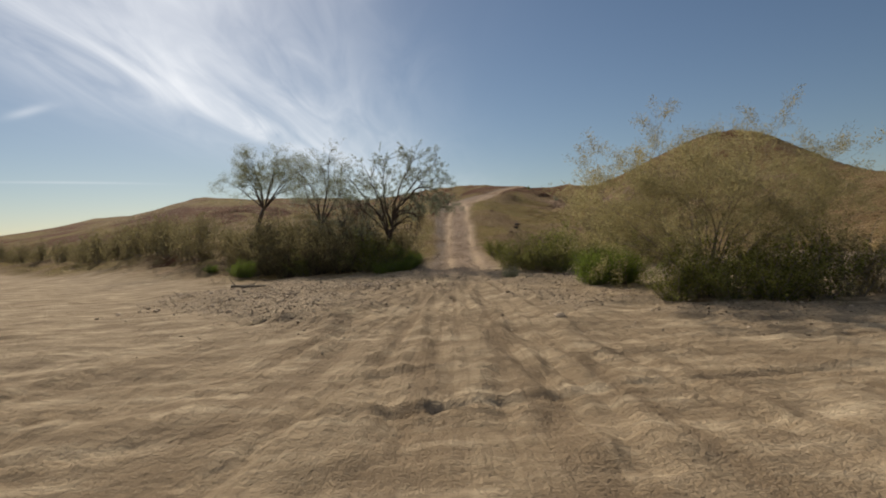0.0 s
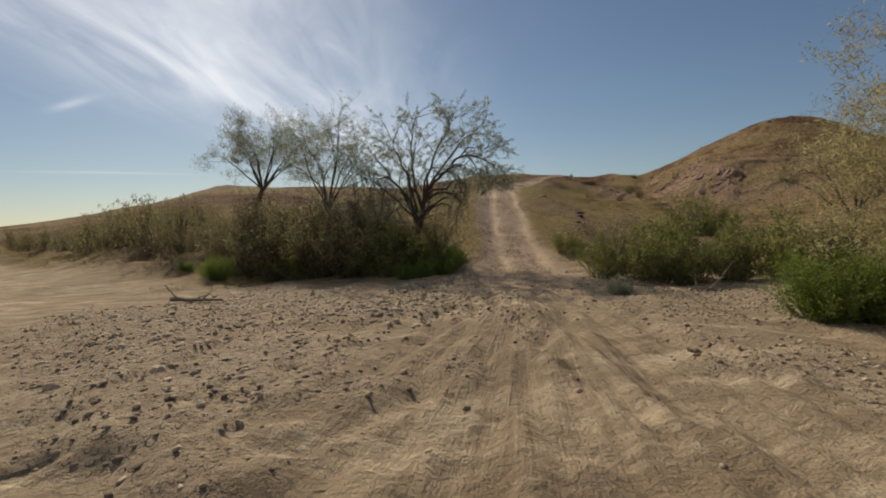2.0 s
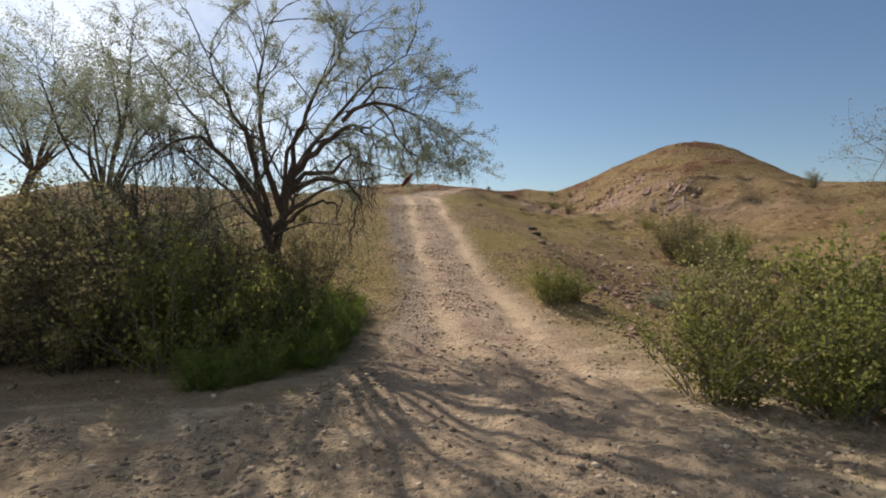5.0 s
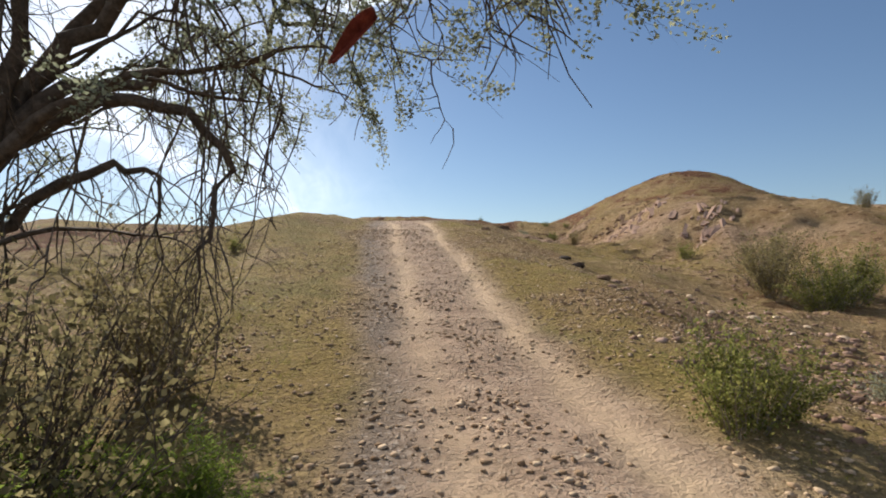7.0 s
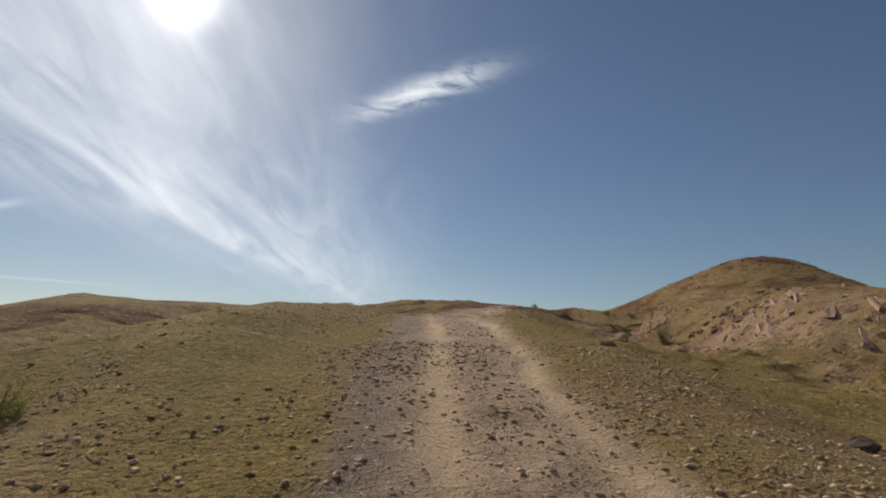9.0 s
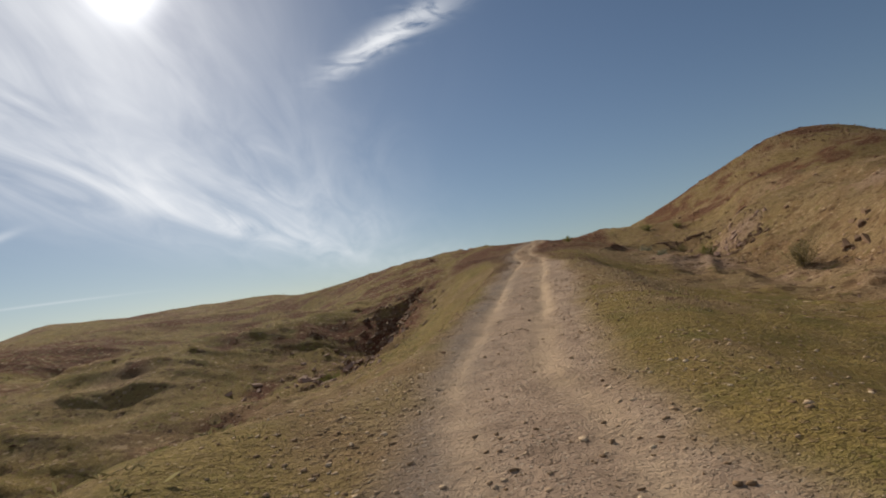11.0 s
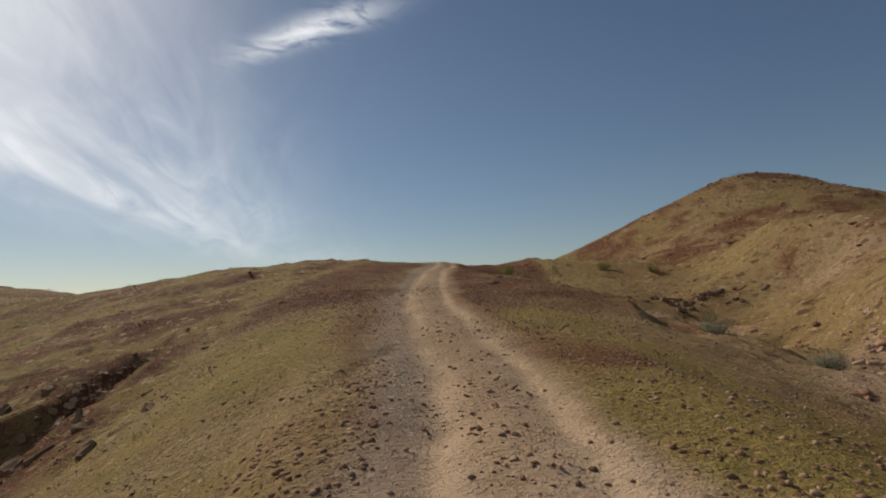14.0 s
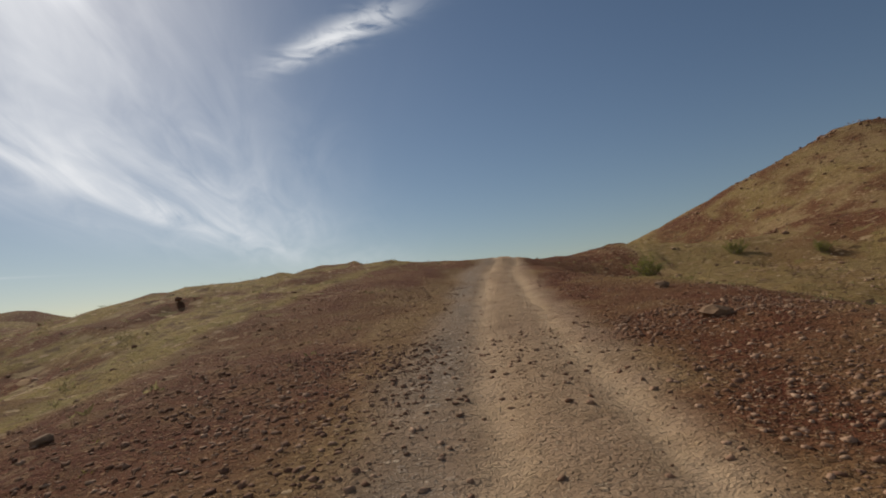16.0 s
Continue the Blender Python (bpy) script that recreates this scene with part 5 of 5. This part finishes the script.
# ---- stones ----
def build_stones():
    rng = np.random.default_rng(4)

    def spread(n, x0, x1, y0, y1):
        return rng.uniform(x0, x1, n), rng.uniform(y0, y1, n)

    def sizes(n, small, big, power=3.0):
        return small + (big - small) * rng.random(n) ** power

    def sift(x, y, keep):
        ok = rng.random(len(x)) < keep
        return x[ok], y[ok]

    # gravel bars of the wash
    x, y = spread(58000, -12, 9, 8, 26)
    tr, sl, gr, gn, rd, off, pk = zones(x, y)
    x, y = sift(x, y, np.clip(gr * 0.9 + 0.03, 0, 1) * np.clip(1.2 - np.abs(x) / 16, 0.1, 1))
    gravel("gravel_bar", "grey and tan gravel on the wash bed", STONE_GREY, x, y, sizes(len(x), 0.007, 0.036, 3.5), 1, 0.6)
    # heaps of coarser stones on the bar beside the track and along its edge
    x = np.concatenate([rng.normal(-2.3, 0.75, 520), rng.normal(-4.6, 0.7, 160), rng.uniform(-8.5, -1.2, 380)])
    y = np.concatenate([rng.normal(18.0, 1.1, 520), rng.normal(16.2, 0.8, 160), rng.uniform(14.5, 24.5, 380)])
    ok = zones(x, y)[0] < 0.3
    gravel("cobbles", "grey and tan cobbles heaped on the gravel bar", STONE_GREY, x[ok], y[ok], sizes(ok.sum(), 0.014, 0.062, 3.2), 6, 0.6)
    # stones along the track and on the slopes beside it, thickest near the wheel lanes
    def strew(n, y0, y1, reach):
        y = rng.uniform(y0, y1, n)
        return smooth_interp(y, ROAD_Y, ROAD_X) + rng.normal(0, reach, n), y

    x, y = (np.concatenate(p) for p in zip(strew(110000, 24, 74, 3.2), strew(80000, 25, 44, 2.6)))
    tr, sl, gr, gn, rd, off, pk = zones(x, y)
    heap = np.clip(0.5 + 0.7 * vnoise(x, y, 1.6, 40) + 0.6 * vnoise(x, y, 0.45, 47), 0.03, 1)
    x, y = sift(x, y, heap * (1 - 0.85 * tr * wheel_rut(x, y, off)) * (1 - 0.7 * gn) * (1 - 0.5 * tr * sstep(44, 56, y)))
    gravel("track_stones", "tan and pinkish stones strewn along the dirt track", STONE_TAN, x, y, sizes(len(x), 0.0045, 0.034, 4.5), 2, 0.55)
    x, y = (np.concatenate(p) for p in zip(strew(80000, 56, 108, 4.5), strew(150000, 72, 97, 3.8)))
    tr, sl, gr, gn, rd, off, pk = zones(x, y)
    x, y = sift(x, y, np.clip(0.4 + 0.6 * rd, 0, 1) * (1 - 0.4 * gn) * np.clip(0.6 + 0.7 * vnoise(x, y, 2.3, 52), 0.1, 1) * (1 - 0.8 * tr * wheel_rut(x, y, off)) * (1 - 0.75 * (np.abs(off) < 1.3)))
    gravel("red_stones", "reddish brown stones covering the upper slope", STONE_RED, x, y, sizes(len(x), 0.007, 0.038, 4.0), 3, 0.6)
    # scattered stones on the far slopes
    x, y = spread(26000, -58, 108, 46, 170)
    tr, sl, gr, gn, rd, off, pk = zones(x, y)
    x, y = sift(x, y, (np.abs(off) > 7) * (0.15 + 0.85 * rd) * sl)
    gravel("hill_stones", "dark reddish stones scattered over the hillsides", STONE_RED, x, y, sizes(len(x), 0.03, 0.12, 5), 4)
    # rocks that crown the round hill
    x, y = np.concatenate([rng.normal(72, 12, 1600), rng.uniform(20, 98, 2600)]), np.concatenate([rng.normal(142, 10, 1600), rng.uniform(75, 158, 2600)])
    gravel("hill_rocks", "reddish brown rocks strewn over the round hill", STONE_RED, x, y, sizes(4200, 0.04, 0.24, 5.0), 7, 0.6)
    # rubble in the gully beds
    x, y = [], []
    for line, wide in ((LINES[0], 1.1), (LINES[9], 0.5)):
        for px, py, _ in along(line, 0.5):
            k = 26
            x.append(px + rng.normal(0, wide, k) - 0.6 * vnoise(px, py, 2.2, 41) - 0.9 * vnoise(px, py, 5.0, 46)), y.append(py + rng.normal(0, wide, k))
    x.append(rng.normal(6.4, 1.5, 2600)), y.append(rng.normal(30.2, 2.2, 2600))
    x, y = np.concatenate(x), np.concatenate(y)
    ok = (y > 25) & (x > -20) & ~((np.abs(x - 0.8) < 2.2) & (y < 40))
    gravel("gully_rubble", "pale broken stones in the gully beds", STONE_PINK, x[ok], y[ok], sizes(ok.sum(), 0.015, 0.085, 4), 5)


build_stones()


def build_weeds():
    """Low grass and herbs in tufts, thickest beside the track near the tree."""
    rng = np.random.default_rng(14)
    spots = [(rng.normal(-2.6, 1.0, 260), rng.uniform(23, 33, 260), 0.075), (rng.normal(2.8, 0.7, 160), rng.uniform(18, 29, 160), 0.06), (rng.normal(-1.6, 0.9, 140), rng.uniform(19, 24, 140), 0.05),
             (rng.uniform(-11, 16, 8200), rng.uniform(27, 92, 8200), 0.05), (rng.normal(-0.6, 2.0, 1800), rng.uniform(72, 95, 1800), 0.065)]
    x, y = np.concatenate([s[0] for s in spots]), np.concatenate([s[1] for s in spots])
    tall = np.concatenate([np.full(len(s[0]), s[2]) for s in spots])
    off = zones(x, y)[5]
    ok = (np.abs(off) > 1.75) & (off < 12)
    x, y, tall = x[ok], y[ok], tall[ok]
    z = height(x, y)
    soup, r2 = Soup(), random.Random(3)
    for px, py, pz, t in zip(x, y, z, tall):
        for _ in range(12 if t > 0.07 else 7):
            d = Vector((r2.gauss(0, 0.6), r2.gauss(0, 0.6), 1)).normalized()
            p = Vector((px + r2.gauss(0, t * 0.6), py + r2.gauss(0, t * 0.6), pz - 0.01))
            soup.leaf(p, d, t * r2.uniform(0.03, 0.06), t * r2.uniform(0.4, 1.1), r2)
    tagged(new("grass_tufts", soup.mesh("grass_tufts", LEAF_GRASS)), "low yellow-green grass and herbs on stony ground", "grass", kind="stuff")


build_weeds()


def build_scrub():
    """Low dry scrub in scattered clumps over the slopes."""
    rng = np.random.default_rng(21)
    x, y = np.concatenate([rng.uniform(-60, 66, 10000), rng.uniform(-36, 0, 8000)]), np.concatenate([rng.uniform(34, 160, 10000), rng.uniform(46, 133, 8000)])
    tr, sl, gr, gn, rd, off, pk = zones(x, y)
    ok = (np.abs(off) > 3.0) & (sl > 0.9) & (rng.random(len(x)) < 0.25 + 0.5 * (vnoise(x, y, 5, 50) > 0))
    x, y = x[ok], y[ok]
    soup, r2 = Soup(), random.Random(9)
    for px, py, pz in zip(x, y, height(x, y)):
        t = r2.uniform(0.06, 0.17)
        for _ in range(10):
            d = Vector((r2.gauss(0, 1.0), r2.gauss(0, 1.0), 0.6)).normalized()
            soup.leaf(Vector((px + r2.gauss(0, t * 0.5), py + r2.gauss(0, t * 0.5), pz - 0.01)), d, t * r2.uniform(0.06, 0.14), t * r2.uniform(0.5, 1.1), r2)
    tagged(new("dry_scrub", soup.mesh("dry_scrub", LEAF_BROWN)), "low dry brown scrub scattered over the slopes", "scrub", kind="stuff")


build_scrub()


def build_deadwood():
    rng = random.Random(31)
    z = hz(-7.1, 20.5)
    log = thing("dead_branch", "weathered grey dead branch lying on the gravel", "dead branch", (-7.1, 20.5, z))
    wood = Soup()
    pts, _ = wander(Vector((-0.75, 0, 0.06)), Vector((1, 0.1, 0.12)), 1.5, 7, rng, 0.22, 0.03)
    for p in pts:
        p.z = max(p.z, 0.05)
    wood.tube(pts, 0.055, 0.025, 6)
    for q in pts[1:6]:
        p2, _ = wander(q, Vector((rng.uniform(-1, 1), rng.uniform(-1, 1), 0.5)), rng.uniform(0.25, 0.5), 4, rng, 0.35, 0.05)
        wood.tube(p2, 0.02, 0.006, 4)
    part("branch", wood.mesh("branch", BARK_GREY, True), log)
    log = thing("dead_branch", "bleached crooked branch beside the bushes", "dead branch", (4.4, 20.3, hz(4.4, 20.3)))
    wood = Soup()
    for _ in range(4):
        p2, _ = wander(Vector((rng.uniform(-0.3, 0.3), 0, 0.03)), Vector((rng.uniform(-1, 1), rng.uniform(-0.4, 0.4), 0.25)), rng.uniform(0.5, 1.0), 5, rng, 0.3, 0.03)
        wood.tube(p2, 0.02, 0.006, 4)
    part("branch", wood.mesh("branch", BARK_GREY, True), log)


build_deadwood()


def slab_mesh(name, mat, rng):
    """A broken slab of bedrock with uneven edges."""
    bm = bmesh.new()
    bmesh.ops.create_cube(bm, size=2)
    bmesh.ops.subdivide_edges(bm, edges=bm.edges[:], cuts=1)
    for v in bm.verts:
        taper = 1 - 0.25 * (v.co.x > 0.5)
        v.co = Vector((v.co.x * rng.uniform(0.75, 1.1), v.co.y * taper * rng.uniform(0.7, 1.15), v.co.z * rng.uniform(0.7, 1.2)))
    me = bpy.data.meshes.new(name)
    bm.to_mesh(me)
    bm.free()
    me.materials.append(mat)
    return me


def build_outcrops():
    """Broken bedrock that breaks through the gully sides, in slabs that lie along the slope."""
    rng = random.Random(77)
    shapes = {m.name: [slab_mesh("slab", m, rng) for _ in range(6)] for m in (STONE_PINK, STONE_BROWN)}

    def outcrop(x, y, n, reach, size, mat, label, lean=(1, 0), long=1.0, thick=1.0, tumble=1.0):
        foot = hz(x, y)
        base = thing("rock_outcrop", label, "rock outcrop", (x, y, foot))
        strike = math.degrees(math.atan2(lean[1], lean[0]))
        for i in range(n):
            a, f = rng.gauss(0, reach), rng.gauss(0, reach * 0.6)
            px, py = x + a * lean[0] - f * lean[1], y + a * lean[1] + f * lean[0]
            s = size * rng.uniform(0.3, 1.0)
            lo, hi = land_base([px - 0.5 * lean[0], px + 0.5 * lean[0]], [py - 0.5 * lean[1], py + 0.5 * lean[1]])
            rise = math.degrees(math.atan2(hi - lo, 1.0))
            ob = part("slab", rng.choice(shapes[mat.name]), base)
            ob.matrix_basis = pose(px - x, py - y, hz(px, py) - foot - s * 0.16 * thick, rng.gauss(10, 8 * tumble), -rise + rng.gauss(0, 5 * tumble), strike + rng.gauss(0, 12 * tumble)) @ Matrix.Diagonal((s * long * rng.uniform(0.7, 1.5), s * rng.uniform(0.35, 0.7), s * thick * rng.uniform(0.2, 0.4), 1))

    outcrop(21.6, 85.2, 60, 1.2, 0.24, STONE_PINK, "pinkish broken bedrock at the foot of the gully side", thick=2.0, tumble=3.0)
    outcrop(23.2, 87.0, 50, 1.8, 0.22, STONE_PINK, "pinkish broken bedrock on the gully side", thick=2.0, tumble=3.0)
    outcrop(22.6, 83.6, 70, 1.5, 0.26, STONE_BROWN, "dark red bedrock on the gully side", thick=2.0, tumble=3.0)
    outcrop(28.8, 103.8, 70, 1.6, 0.34, STONE_BROWN, "dark red crag at the head of the gully", thick=2.0, tumble=3.0)
    outcrop(19.2, 61.6, 60, 2.8, 0.4, STONE_PINK, "slanting pink bedrock ribs on the steep slope", (0.62, 0.78), 1.8)
    outcrop(21.6, 68.4, 55, 2.6, 0.4, STONE_BROWN, "slanting reddish bedrock ribs on the steep slope", (0.62, 0.78), 1.8)
    outcrop(18.4, 52.6, 15, 0.9, 0.34, STONE_PINK, "pale pink bedrock slabs above the gully", (0.62, 0.78), 2.0)
    outcrop(20.0, 54.4, 16, 1.0, 0.34, STONE_PINK, "pale pink bedrock slabs above the gully", (0.62, 0.78), 2.0)
    outcrop(6.4, 31.0, 26, 0.7, 0.16, STONE_BROWN, "dark bedrock ledge at the edge of the gully", (0.7, 0.7))
    outcrop(-2.2, 85.6, 110, 2.6, 0.3, STONE_BROWN, "broken dark bedrock along the gully bed", (0.35, 0.94), thick=1.6, tumble=2.5)
    outcrop(-5.0, 79.0, 100, 2.8, 0.3, STONE_PINK, "broken bedrock along the gully bed", (0.4, 0.92), thick=1.6, tumble=2.5)


build_outcrops()


def build_rocks():
    rng = random.Random(8)
    protos = {m.name: [stone_mesh("rock", m, rng, 0.6, 0.2, 2) for _ in range(3)] for m in (STONE_TAN, STONE_DARK, STONE_BROWN, STONE_GREY)}

    def rock(x, y, s, mat, label, sink=0.2):
        ob = new("rock", rng.choice(protos[mat.name]))
        ob.matrix_basis = pose(x, y, hz(x, y) + s * sink, rng.uniform(-15, 15), rng.uniform(-15, 15), rng.uniform(0, 360)) @ Matrix.Scale(s, 4)
        tagged(ob, label, "rock", "loose rocks")

    for x, y, s in ((5.16, 39.0, 0.15), (4.9, 37.2, 0.14), (5.4, 39.3, 0.10)):
        rock(x, y, s, STONE_DARK, "dark brown rock on the grassy shoulder")
    rock(2.1, 10.3, 0.10, STONE_TAN, "pale flat stone on the sandy wash")
    for x, y, s in ((4.2, 34.1, 0.12), (3.9, 43.3, 0.13), (11.9, 56.5, 0.2), (9.0, 55.4, 0.17), (4.3, 94.9, 0.1), (2.5, 90.3, 0.09), (12.8, 95.7, 0.19), (14.5, 100.0, 0.2)):
        rock(x, y, s, STONE_BROWN, "reddish brown rock on the stony slope")
    for _ in range(34):
        x, y = rng.uniform(-9, -1.5), rng.uniform(13, 21)
        rock(x, y, rng.uniform(0.03, 0.08), rng.choice((STONE_GREY, STONE_TAN)), "grey stone on the gravel bar")
    for _ in range(26):
        x, y = rng.gauss(7.6, 1.6), rng.gauss(31.0, 2.2)
        rock(x, y, rng.uniform(0.04, 0.10), STONE_TAN, "pale broken rock in the gully")


build_rocks()
